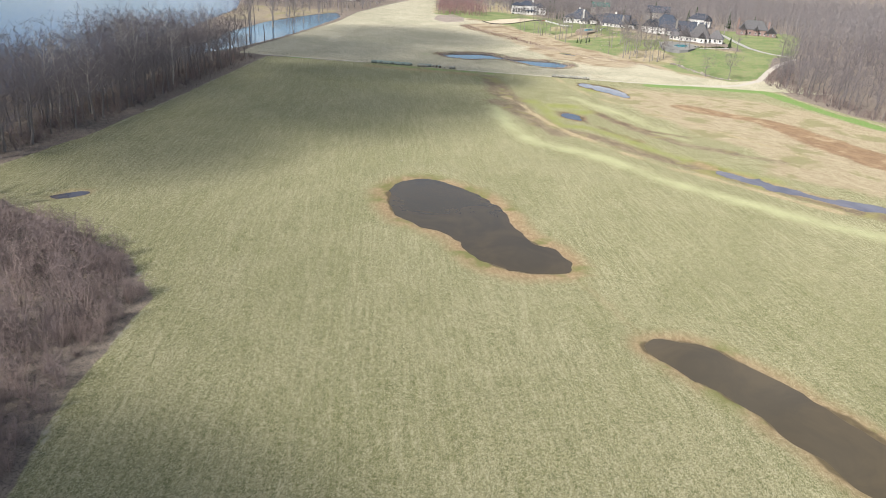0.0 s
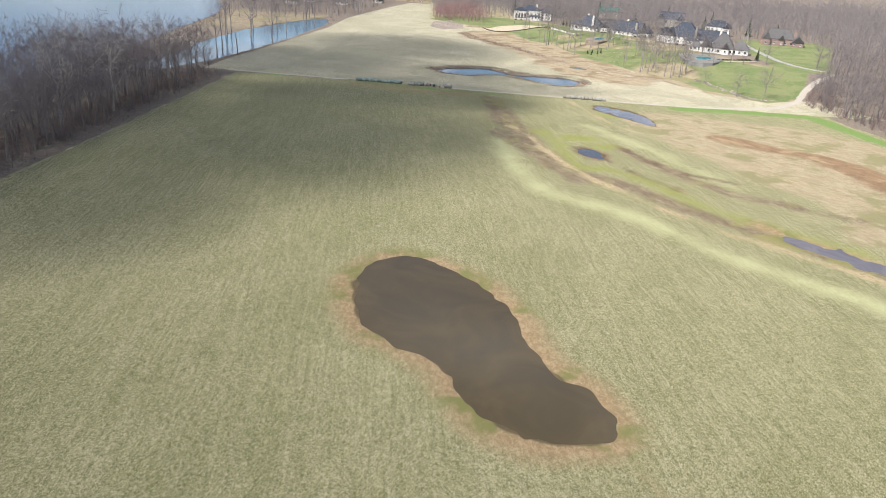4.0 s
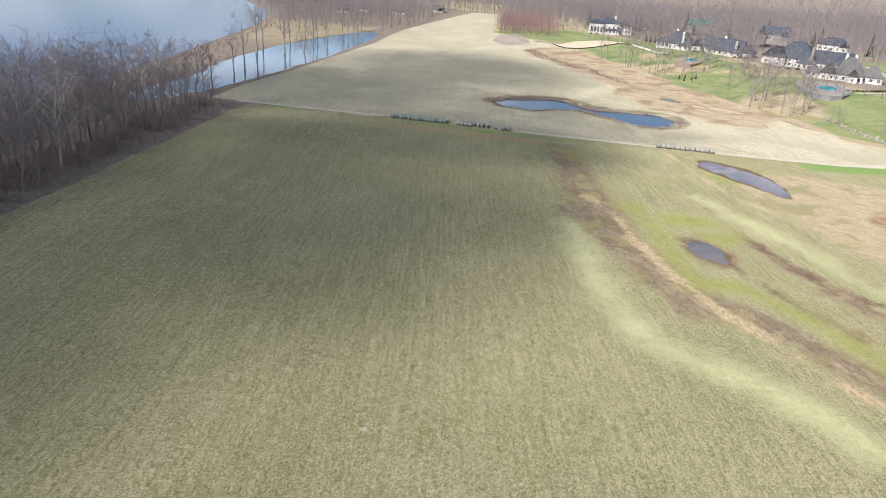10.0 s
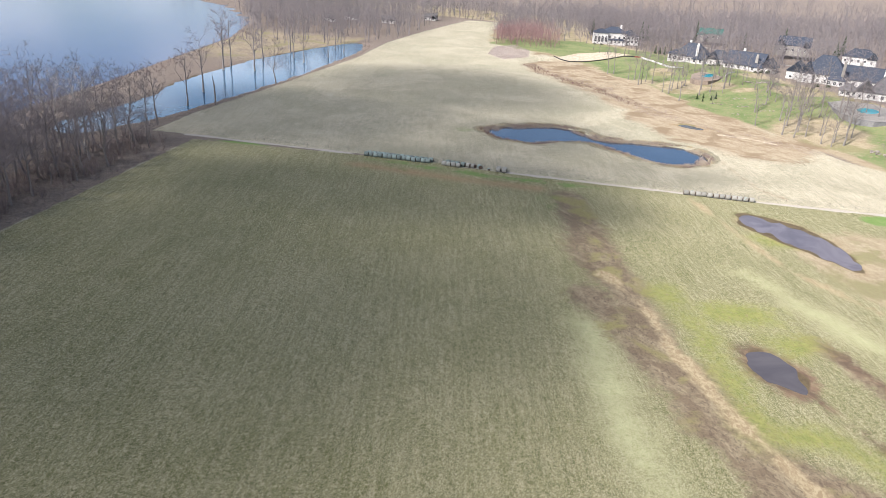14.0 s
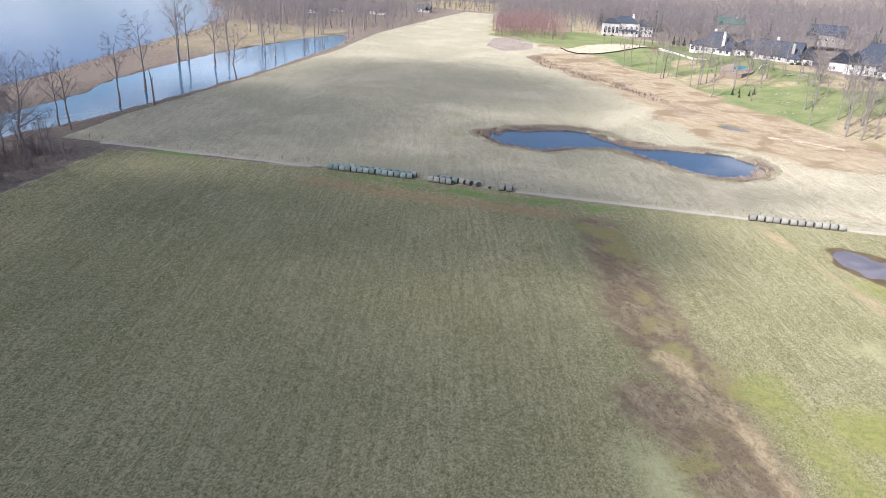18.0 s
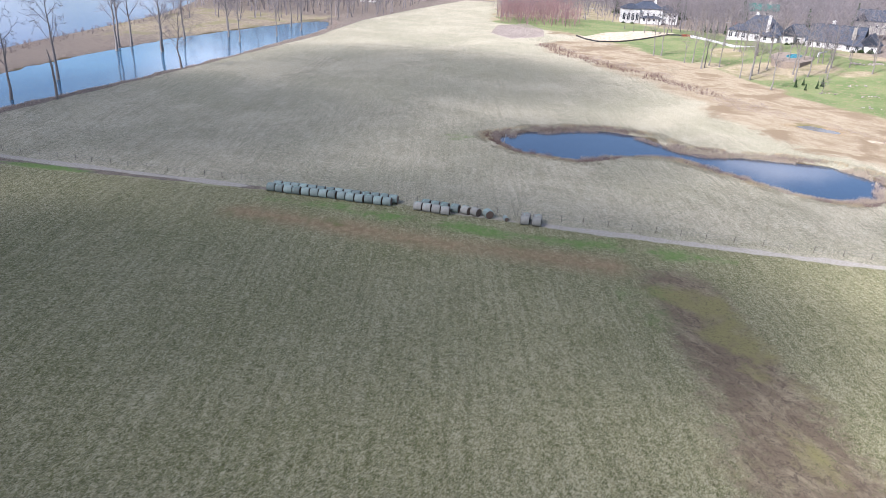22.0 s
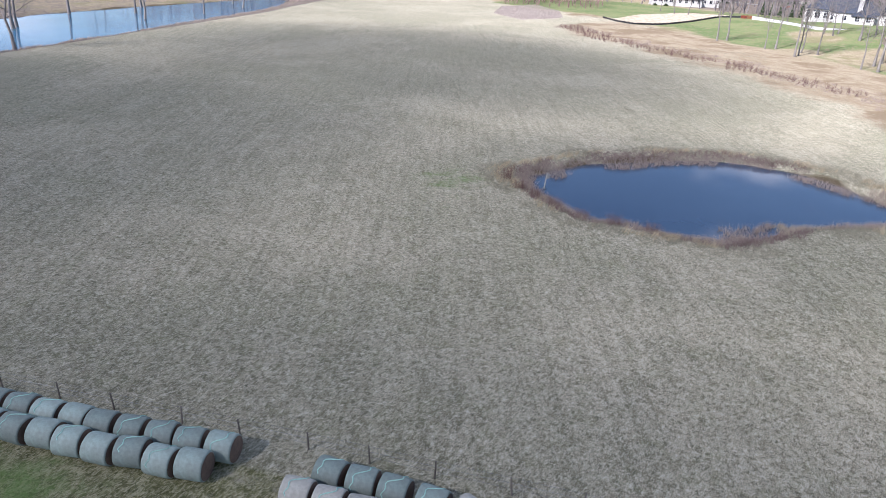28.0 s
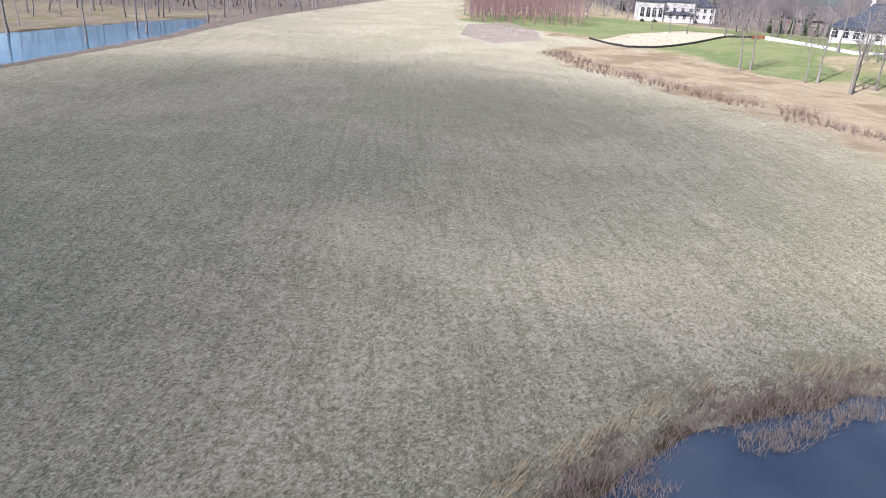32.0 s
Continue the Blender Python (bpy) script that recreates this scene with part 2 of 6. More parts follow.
    rust = two(two((0.262, 0.208, 0.138), (0.345, 0.292, 0.205), swirl, 0.40, 0.62), (0.205, 0.155, 0.100), big, 0.48, 0.62)
    rust = m.mix(m.ramp(tuft, 0.38, 0.50, 0.5, 0.0), rust, (0.18, 0.13, 0.085))
    chan = two((0.105, 0.076, 0.055), (0.185, 0.130, 0.086), swirl, 0.42, 0.60)
    iron = m.mix(m.ramp(tuft, 0.38, 0.5, 0.5, 0.0), two(two((0.250, 0.168, 0.100), (0.180, 0.120, 0.074), swirl, 0.40, 0.60), (0.300, 0.225, 0.140), big, 0.54, 0.64), (0.13, 0.085, 0.055))
    bed = two((0.400, 0.345, 0.295), (0.315, 0.268, 0.228), clump, 0.42, 0.6)
    moss = two(two((0.180, 0.208, 0.058), (0.240, 0.248, 0.082), mid, 0.40, 0.62), (0.235, 0.195, 0.100), clump, 0.52, 0.66)
    moss = m.mix(m.ramp(tuft, 0.38, 0.5, 0.55, 0.0), moss, (0.11, 0.10, 0.045))
    wrack = two((0.370, 0.310, 0.195), (0.245, 0.190, 0.115), clump, 0.42, 0.58)
    lush = two((0.125, 0.210, 0.058), (0.175, 0.230, 0.085), clump, 0.42, 0.6)
    lush = m.mix(m.ramp(tuft, 0.38, 0.5, 0.6, 0.0), lush, (0.075, 0.11, 0.035))
    lawn = m.mix(m.ramp(tuft, 0.38, 0.5, 0.4, 0.0), two(two((0.122, 0.162, 0.064), (0.172, 0.196, 0.088), big, 0.4, 0.6), (0.225, 0.192, 0.118), mid, 0.51, 0.65), (0.09, 0.12, 0.045))
    gravel = two((0.42, 0.385, 0.34), (0.31, 0.28, 0.235), tuft, 0.42, 0.58)
    wet = two(two((0.215, 0.152, 0.086), (0.310, 0.235, 0.142), clump, 0.42, 0.6), (0.155, 0.150, 0.060), big, 0.5, 0.6)
    silt = two((0.085, 0.065, 0.04), (0.12, 0.095, 0.055), mid)
    sand = two((0.46, 0.40, 0.31), (0.34, 0.28, 0.20), mid, 0.42, 0.6)

    c = litter
    c = zone(c, "crop", crop, 0.42, 0.58, 0.5)
    c = zone(c, "pale", pale, 0.3, 0.8, 0.8)
    c = zone(c, "straw", straw, 0.3, 0.7, 1.4)
    c = zone(c, "mud", mud, 0.3, 0.7, 1.5)
    c = zone(c, "rust", chan, 0.3, 0.75, 1.5)
    c = zone(c, "channel", iron, 0.3, 0.75, 1.4)
    c = zone(c, "moss", moss, 0.3, 1.20, 1.4)
    c = zone(c, "wrack", wrack, 0.35, 0.75, 1.2)
    c = zone(c, "tan", tan, 0.42, 0.58, 0.5)
    c = zone(c, "lush", lush, 0.35, 0.75, 1.2)
    c = zone(c, "bed", bed, 0.4, 0.6, 0.5)
    c = zone(c, "brush", rust, 0.35, 0.75, 1.5)
    c = zone(c, "lawn", lawn, 0.35, 0.7, 0.8)
    c = zone(c, "sand", sand, 0.4, 0.6, 0.4)
    c = zone(c, "wet", wet, 0.2, 0.85, 0.45)
    c = zone(c, "gravel", gravel, 0.35, 0.65, 0.9)
    c = zone(c, "silt", silt, 0.4, 0.7, 0.5)
    m.bump(m.math("ADD", m.math("MULTIPLY", fine, 0.6), m.math("ADD", tuft, m.math("MULTIPLY", fleck, 0.4))), 0.9, 0.3)
    return m.done(c)


def bark(name, a, b, rough=0.9, patch=None):
    m = Nodes(name, rough, 0.2)
    v = m.pos(scale=(1, 1, 0.18))
    c = m.mix(m.ramp(m.noise(v, 5.0, 5, 0.7), 0.3, 0.7), a, b)
    if patch:
        w = m.pos(scale=(1, 1, 0.3))
        c = m.mix(m.ramp(m.noise(w, 0.09, 3, 0.6), 0.45, 0.62, 0.0, 0.8), c, patch)
        c = m.mix(m.ramp(m.noise(w, 0.16, 2, 0.5), 0.36, 0.50, 0.6, 0.0), c, tuple(0.45 * x for x in b))
    c = m.mix(m.ramp(m.island(), 0, 1, 0, 0.6), c, tuple(0.5 * x for x in a))
    m.bump(m.noise(v, 8.0, 4), 0.4, 0.05)
    return m.done(c)


M_GROUND = ground_material()
M_BARK = bark("grey_bark", (0.26, 0.232, 0.215), (0.15, 0.132, 0.122))
M_PALE_BARK = bark("pale_bark", (0.34, 0.31, 0.275), (0.20, 0.175, 0.15))
M_TWIG = bark("bare_twigs", (0.240, 0.210, 0.210), (0.165, 0.145, 0.147))
M_RED_TWIG = bark("budding_red_twigs", (0.360, 0.218, 0.210), (0.260, 0.165, 0.160))
M_MAROON = bark("maroon_twigs", (0.215, 0.13, 0.115), (0.15, 0.095, 0.085))
M_WOOD = bark("grey_brown_woods", (0.230, 0.204, 0.205), (0.140, 0.124, 0.127), patch=(0.215, 0.180, 0.178))
M_WOOD_PALE = bark("pale_grey_woods", (0.300, 0.274, 0.272), (0.170, 0.156, 0.158), patch=(0.270, 0.226, 0.222))
M_SYCAMORE = bark("white_sycamore_bark", (0.55, 0.51, 0.46), (0.36, 0.32, 0.28))
M_LIGHT_TWIG = bark("light_twigs", (0.27, 0.238, 0.215), (0.19, 0.165, 0.15))
M_CREAM = bark("cream_reed", (0.50, 0.42, 0.32), (0.36, 0.295, 0.22))
M_BRUSH = bark("dry_brush", (0.270, 0.212, 0.200), (0.175, 0.138, 0.132), patch=(0.300, 0.225, 0.195))
M_REED = bark("dry_reed", (0.41, 0.335, 0.280), (0.28, 0.215, 0.178))
M_REED_DARK = bark("dark_reed", (0.270, 0.190, 0.168), (0.185, 0.130, 0.118))
M_PLUME = plain("cream_plume", (0.60, 0.50, 0.32), (0.48, 0.39, 0.25), 6, by="island")
M_BED_WEED = bark("pinkish_dead_weed", (0.44, 0.38, 0.335), (0.31, 0.255, 0.225))
M_TUFT = bark("dead_grass", (0.36, 0.33, 0.245), (0.25, 0.235, 0.16))
M_TUFT_GREEN = bark("young_grass", (0.165, 0.180, 0.078), (0.105, 0.125, 0.046))
M_FIR = bark("evergreen_needles", (0.035, 0.065, 0.025), (0.055, 0.085, 0.035))
M_SHRUB = bark("clipped_shrub", (0.05, 0.075, 0.03), (0.08, 0.10, 0.04))
W_FIELD = water("silty_brown_water", (0.085, 0.062, 0.031), (0.064, 0.049, 0.027), 0.10)
# mud colour lightened towards lavender to paint in reflected sky and cloud
W_SHALLOW = water("muddy_water_sky_tint", (0.190, 0.165, 0.170), (0.125, 0.108, 0.115))
# puddles: dark base raised by a painted grey-lavender sky reflection
W_PUDDLE = water("dark_puddle_water_sky_tint", (0.060, 0.054, 0.060), (0.085, 0.075, 0.078))
# pond: blue of the reflected sky is put into the water colour
W_POND = water("dark_pond_water_sky_tint", (0.024, 0.046, 0.084), (0.034, 0.060, 0.100), 0.03, 0.02)
# slough: cyan sky reflection is mixed into the shallow-water colour
W_SLOUGH = water("flood_water_sky_tint", (0.035, 0.105, 0.190), (0.060, 0.145, 0.215), 0.10, 0.03, 0.4)
# river: reflected blue sky is painted into the base colour
W_RIVER = water("river_water_sky_tint", (0.020, 0.042, 0.120), (0.030, 0.055, 0.135), 0.14, 0.5, 0.22)
M_WALL = plain("painted_white_brick", (0.74, 0.72, 0.68), (0.66, 0.64, 0.60), 4, 0.7, spread=0.1)
M_BRICK = plain("red_brick", (0.330, 0.235, 0.205), (0.26, 0.180, 0.155), 5, 0.85, spread=0.15)
M_STONE = plain("pale_stone", (0.46, 0.43, 0.38), (0.34, 0.315, 0.275), 2.5, 0.85)
M_TAN_STONE = plain("tan_stone", (0.40, 0.32, 0.25), (0.29, 0.23, 0.175), 2.5, 0.9)
M_ROOF = plain("slate_blue_shingle", (0.072, 0.088, 0.118), (0.048, 0.058, 0.080), 5, 0.75, spread=0.25)
M_ROOF_GREY = plain("grey_shingle", (0.185, 0.178, 0.178), (0.125, 0.120, 0.122), 5, 0.75, spread=0.25)
M_ROOF_GREEN = plain("green_metal_roof", (0.07, 0.21, 0.17), (0.05, 0.16, 0.13), 3, 0.5, spread=0.2)
M_TRIM = plain("white_trim", (0.78, 0.77, 0.74), (0.70, 0.69, 0.66), 6, 0.5, spread=0.08)
M_GLASS = Nodes("window_glass", 0.03, 0.6).done((0.015, 0.02, 0.028))
M_CONCRETE = plain("weathered_concrete", (0.33, 0.325, 0.31), (0.24, 0.235, 0.23), 1.2, 0.9)
M_PAVING = plain("pale_paving", (0.46, 0.435, 0.395), (0.36, 0.34, 0.31), 2.0, 0.85)
M_POOL = water("pool_water", (0.04, 0.33, 0.40), (0.05, 0.38, 0.44), 0.03, 0.02)
M_POST = plain("weathered_fence_wood", (0.22, 0.19, 0.16), (0.15, 0.13, 0.11), 6, 0.9)
M_WIRE = plain("galvanised_wire", (0.35, 0.35, 0.35), (0.28, 0.28, 0.28), 6, 0.5, metal=0.8)
M_WRAP = plain("grey_green_net_wrap", (0.295, 0.385, 0.345), (0.235, 0.275, 0.245), 5, 0.6, bump=0.6, spread=0.42)
M_WRAP_TAN = plain("bleached_net_wrap", (0.41, 0.405, 0.350), (0.32, 0.305, 0.262), 5, 0.8, bump=0.4, spread=0.25)
M_HAY = plain("dark_hay_end", (0.185, 0.128, 0.095), (0.12, 0.085, 0.065), 8, 0.95, bump=0.6)
M_NET = plain("mint_net_strip", (0.35, 0.56, 0.48), (0.30, 0.48, 0.41), 8, 0.6, spread=0.2)
M_ORANGE = plain("orange_paint", (0.62, 0.10, 0.05), (0.5, 0.08, 0.04), 5, 0.5)
M_ROCK = plain("tumbled_rock", (0.44, 0.39, 0.33), (0.30, 0.26, 0.22), 2.0, 0.9, by="rand")


# ---- geometry helpers ----
class Geo:
    """Collects points, quads and triangles, then makes one mesh of them."""

    def __init__(self):
        self.v, self.q, self.t, self.n = [], [], [], 0

    def add(self, v, q=(), t=()):
        v = np.asarray(v, float).reshape(-1, 3)
        if len(q):
            self.q.append(np.asarray(q, int).reshape(-1, 4) + self.n)
        if len(t):
            self.t.append(np.asarray(t, int).reshape(-1, 3) + self.n)
        self.v.append(v)
        self.n += len(v)

    def tube(self, pts, radii, sides=5, cap=False):
        pts = np.asarray(pts, float)
        d = np.gradient(pts, axis=0)
        d /= np.linalg.norm(d, axis=1)[:, None] + 1e-9
        ref = np.where(np.abs(d[:, 2:3]) > 0.9, np.array([[1.0, 0, 0]]), np.array([[0, 0, 1.0]]))
        a = np.cross(d, ref)
        a /= np.linalg.norm(a, axis=1)[:, None]
        b = np.cross(d, a)
        ang = np.arange(sides) * 2 * np.pi / sides
        ring = np.cos(ang)[None, :, None] * a[:, None] + np.sin(ang)[None, :, None] * b[:, None]
        v = pts[:, None] + ring * np.asarray(radii, float)[:, None, None]
        k = np.arange(len(pts) - 1)[:, None] * sides
        i = np.arange(sides)[None]
        j = (i + 1) % sides
        q = np.stack([k + i, k + j, k + sides + j, k + sides + i], -1).reshape(-1, 4)
        t = []
        if cap:
            v = np.concatenate([v.reshape(-1, 3), pts[-1:]])
            e = (len(pts) - 1) * sides
            t = [(e + s, e + (s + 1) % sides, len(v) - 1) for s in range(sides)]
        self.add(v, q, t)

    def twig(self, p, e, r):
        """A three-sided spike from p to e."""
        p, e = np.asarray(p), np.asarray(e)
        d = (e - p) / (np.linalg.norm(e - p) + 1e-9)
        a = np.cross(d, (0.3, 0.2, 0.93))
        a /= np.linalg.norm(a) + 1e-9
        b = np.cross(d, a)
        self.add([p + r * a, p + r * (-0.5 * a + 0.87 * b), p + r * (-0.5 * a - 0.87 * b), e], t=[(0, 1, 3), (1, 2, 3), (2, 0, 3)])

    def box(self, x0, y0, z0, x1, y1, z1):
        v = [(x, y, z) for z in (z0, z1) for x, y in ((x0, y0), (x1, y0), (x1, y1), (x0, y1))]
        self.add(v, [(3, 2, 1, 0), (4, 5, 6, 7), (0, 1, 5, 4), (1, 2, 6, 5), (2, 3, 7, 6), (3, 0, 4, 7)])

    def spikes(self, p, e, r):
        """Many three-sided spikes at once, from points p to points e."""
        p, e = np.asarray(p, float), np.asarray(e, float)
        d = e - p
        d /= np.linalg.norm(d, axis=1)[:, None] + 1e-9
        a = np.cross(d, np.array([[0.31, 0.22, 0.92]]))
        a /= np.linalg.norm(a, axis=1)[:, None] + 1e-9
        b = np.cross(d, a)
        r = np.broadcast_to(np.asarray(r, float), (len(p),))[:, None]
        v = np.stack([p + r * a, p + r * (-0.5 * a + 0.87 * b), p + r * (-0.5 * a - 0.87 * b), e], 1)
        k = 4 * np.arange(len(p))[:, None, None]
        self.add(v, t=k + np.array([[0, 1, 3], [1, 2, 3], [2, 0, 3]])[None])

    def arrays(self):
        v = np.concatenate(self.v)
        q = np.concatenate(self.q) if self.q else np.zeros((0, 4), int)
        t = np.concatenate(self.t) if self.t else np.zeros((0, 3), int)
        return v, q, t

    def mesh(self, name, *mats, smooth=False):
        return mesh_of(name, *self.arrays(), *mats, smooth=smooth)


def mesh_of(name, v, q, t, *mats, smooth=False):
    me = bpy.data.meshes.new(name)
    me.vertices.add(len(v))
    me.vertices.foreach_set("co", np.asarray(v, np.float32).ravel())
    loops = np.concatenate([q.ravel(), t.ravel()]).astype(np.int32)
    starts = np.concatenate([np.arange(len(q)) * 4, len(q) * 4 + np.arange(len(t)) * 3]).astype(np.int32)
    me.loops.add(len(loops))
    me.loops.foreach_set("vertex_index", loops)
    me.polygons.add(len(starts))
    me.polygons.foreach_set("loop_start", starts)
    me.polygons.foreach_set("use_smooth", np.full(len(starts), smooth))
    me.update(calc_edges=True)
    me.validate()
    for mat in mats:
        me.materials.append(mat)
    return me


def part(name, geo, material, parent=None, label="", at=None, smooth=False):
    """Links a Geo (or a ready mesh) as one mesh object under a thing or a part."""
    me = geo if isinstance(geo, bpy.types.Mesh) else geo.mesh(name, material, smooth=smooth)
    ob = new(name, me)
    if parent:
        ob.parent = parent
    if at is not None:
        ob.matrix_basis = at
    return tagged(ob, label)


def thing(name, m, label, category, group="", kind=""):
    ob = new(name)
    ob.empty_display_size = 0.2
    ob.matrix_basis = m
    return tagged(ob, label, category, group, kind)


def value_noise(x, y, size, seed=0):
    """Smooth value noise from 0 to 1, with patches of the given size."""
    u, w = x / size, y / size
    iu, iw = np.floor(u).astype(np.int64), np.floor(w).astype(np.int64)
    fu, fw = u - iu, w - iw
    fu, fw = fu * fu * (3 - 2 * fu), fw * fw * (3 - 2 * fw)

    def h(a, b):
        k = (a * 374761393 + b * 668265263 + seed * 974634777) & 0x7FFFFFFF
        k = ((k ^ (k >> 13)) * 1274126177) & 0x7FFFFFFF
        return ((k ^ (k >> 16)) & 0xFFFF) / 65535.0
    return (h(iu, iw) * (1 - fu) + h(iu + 1, iw) * fu) * (1 - fw) + (h(iu, iw + 1) * (1 - fu) + h(iu + 1, iw + 1) * fu) * fw


def line_dist(x, y, pts):
    d = np.full(np.shape(x), 1e9)
    for (x0, y0), (x1, y1) in zip(pts, pts[1:]):
        dx, dy = x1 - x0, y1 - y0
        s = np.clip(((x - x0) * dx + (y - y0) * dy) / (dx * dx + dy * dy), 0, 1)
        d = np.minimum(d, np.hypot(x - x0 - s * dx, y - y0 - s * dy))
    return d


def area_dist(x, y, pts):
    """Distance to a closed outline, negative inside."""
    ring = list(pts) + [pts[0]]
    inside = np.zeros(np.shape(x), bool)
    for (x0, y0), (x1, y1) in zip(ring, ring[1:]):
        if y0 != y1:
            inside ^= ((y0 > y) != (y1 > y)) & (x < (x1 - x0) * (y - y0) / (y1 - y0) + x0)
    d = line_dist(x, y, ring)
    return np.where(inside, -d, d)


def near_dist(x, y, pts, reach=14.0):
    """As area_dist, but exact only within reach of the outline's box; large beyond it."""
    x, y = np.asarray(x, float), np.asarray(y, float)
    a = np.array(pts)
    k = (x > a[:, 0].min() - reach) & (x < a[:, 0].max() + reach) & (y > a[:, 1].min() - reach) & (y < a[:, 1].max() + reach)
    out = np.full(x.shape, 1e3)
    if k.any():
        out[k] = area_dist(x[k], y[k], pts)
    return out


def step(x, lo, hi):
    s = np.clip((x - lo) / (hi - lo), 0, 1)
    return s * s * (3 - 2 * s)


# ---- the plan ----
POND_FIELD = [(-28.2, 197), (-27, 206.5), (-23.2, 213), (-17.5, 215.5), (-10, 211), (-3, 205), (2.5, 198.5), (6.6, 189), (9.2, 178.5), (12.2, 170.8), (17.6, 166.6), (21, 160.5), (22.6, 155), (20.6, 151.4),
              (9.4, 150.4), (4, 152.4), (0.4, 156.4), (-3, 164), (-6.4, 169.8), (-12, 174), (-18.6, 177.4), (-24, 184.4)]
POND_TWIN = [(-37.5, 499), (-31.5, 509), (-20, 516), (-7, 519.5), (4, 515), (10, 503), (20, 501), (33, 504), (49, 499), (55, 487), (46, 471), (32, 470),
             (18, 485), (6, 495), (-3, 493), (-13, 485), (-20, 486), (-30.5, 490)]
POND_STRIP = [(32.4, 120.6), (36.6, 123.4), (41, 124), (47, 122), (52.5, 116), (57.4, 109.4), (61.7, 103.4), (66, 97), (73, 88), (82, 76), (92, 62), (88, 50), (76, 58), (66, 71), (60, 81.5), (56.6, 86.4),
              (52.8, 93.6), (48.3, 101), (42.7, 107.6), (37, 113.8)]
SLOUGH = [(-202, 438), (-180, 437), (-168, 474), (-157, 560), (-153, 640), (-150, 710), (-160, 755), (-172, 750), (-186, 703), (-199, 645), (-201, 605), (-205, 553), (-194, 500)]
PUDDLE_IN = [(33, 331), (38, 333.5), (41.5, 328), (44, 320), (42, 317), (38, 321), (34, 326)]
PUDDLE_TRACK = [(48.5, 414), (52, 420), (61, 417.5), (69.5, 410), (74.3, 399), (75, 386), (73.8, 378), (68.5, 385), (62.5, 393), (56, 400), (50, 407)]
PUDDLE_EDGE = [(-118, 175), (-115, 180), (-110, 183), (-109, 179), (-114, 174)]
STREAM = [(79, 257.5), (83, 251), (87.5, 245.5), (93.5, 240.5), (98.5, 235), (103, 230.5), (109, 225), (117.5, 221), (126, 217.5), (140, 210), (160, 198), (200, 176)]
SWALE_WRACK = [(8, 361), (16, 346), (21, 325), (28, 306), (36, 290), (43, 280), (51, 267), (60, 257), (65, 251), (110, 212)]
SWALE_LINE = [(41, 315), (48, 307), (57, 297), (64, 284), (73, 272)]
SWALE_MUD = [(4, 350), (12, 333), (19, 314), (27, 298), (41, 291), (49, 283), (57, 272), (66, 263), (69, 259), (120, 212), (180, 178)]
SWALE_DARK = [(48, 338), (56, 325), (63, 310), (69, 300), (76, 291), (79, 286), (112, 268)]
SWALE_MOSS = [(23, 348), (28, 331), (31, 302), (42, 305), (54, 293), (62, 277), (68, 268), (71, 265), (100, 240)]
SWALE_PALE = [(4, 334), (9, 299), (17, 277), (27, 267), (38, 261), (48, 252), (55, 242), (59, 235), (100, 200), (150, 172)]
SWALE_LOBE = [(42, 372), (53, 354), (64, 336), (72, 316), (79, 302), (82, 296)]
UPPER_WRACK = [(38, 430), (54, 378), (69, 356), (78, 344), (87, 336), (94, 326), (125, 280)]
PUDDLE_DRAIN = [(48, 545), (54, 547), (62, 541), (60, 538), (52, 541)]
FIELD_EDGE = [(-40, -60), (-56, 55), (-63, 90), (-65, 123), (-78, 141), (-100, 154), (-132, 172), (-148, 196), (-141, 240), (-140, 300), (-140, 443)]
TRACK = [(-146, 448), (-121, 446.5), (-75, 443.5), (-48, 441.5), (-20, 438.5), (24, 435.5), (60, 433), (105, 432), (135, 439), (150, 446), (170, 470), (184, 498), (200, 522), (222, 548)]
HILL_FOOT = [(-20, 775), (8, 732), (28, 688), (44, 652), (66, 598), (88, 556), (108, 520), (128, 478), (150, 462), (180, 480), (230, 400), (330, 300), (600, 200)]
EAST_WOODS = [(170, 462), (178, 416), (186, 373), (200, 355), (260, 262), (420, 240), (420, 560), (215, 560), (192, 505)]
BRUSH_LINE = [(-28, 702), (-7, 655), (14, 626), (38, 570), (57, 541), (80, 530), (100, 508)]
DRAIN = [(-30, 705), (-16, 662), (7, 629), (23, 580), (36, 537), (42, 520), (63, 496), (84, 490), (104, 505), (103, 515), (92, 534), (84, 560), (72, 597), (58, 630), (36, 676), (12, 716), (-10, 746)]
RIVER_BANK = [(-150, -400), (-185, 0), (-205, 200), (-225, 400), (-237, 540), (-246, 600), (-264, 740), (-300, 860), (-390, 1000), (-700, 1250), (-1500, 1700), (-3400, 2300)]


def rounded(ring, times=1):
    """The outline with its corners cut, so that it runs in curves."""
    for _ in range(times):
        ring = [(p[0] * u + q[0] * (1 - u), p[1] * u + q[1] * (1 - u)) for p, q in zip(ring, ring[1:] + ring[:1]) for u in (0.76, 0.24)]
    return ring


POND_FIELD, POND_TWIN, POND_STRIP, SLOUGH, PUDDLE_IN, PUDDLE_TRACK, PUDDLE_EDGE = map(rounded, (POND_FIELD, POND_TWIN, POND_STRIP, SLOUGH, PUDDLE_IN, PUDDLE_TRACK, PUDDLE_EDGE))


def wobble(x, y, amount, size=7.0, seed=3):
    return amount * (value_noise(x, y, size, seed) + 0.5 * value_noise(x, y, size * 0.37, seed + 1) - 0.75)


def hill_in(x, y):
    """Metres in from the foot of the hill; negative on the flat."""
    return -area_dist(x, y, HILL_FOOT + [(3000, 200), (3000, 4000), (-900, 4000), (-700, 1250), (-76, 1030), (-66, 815)])


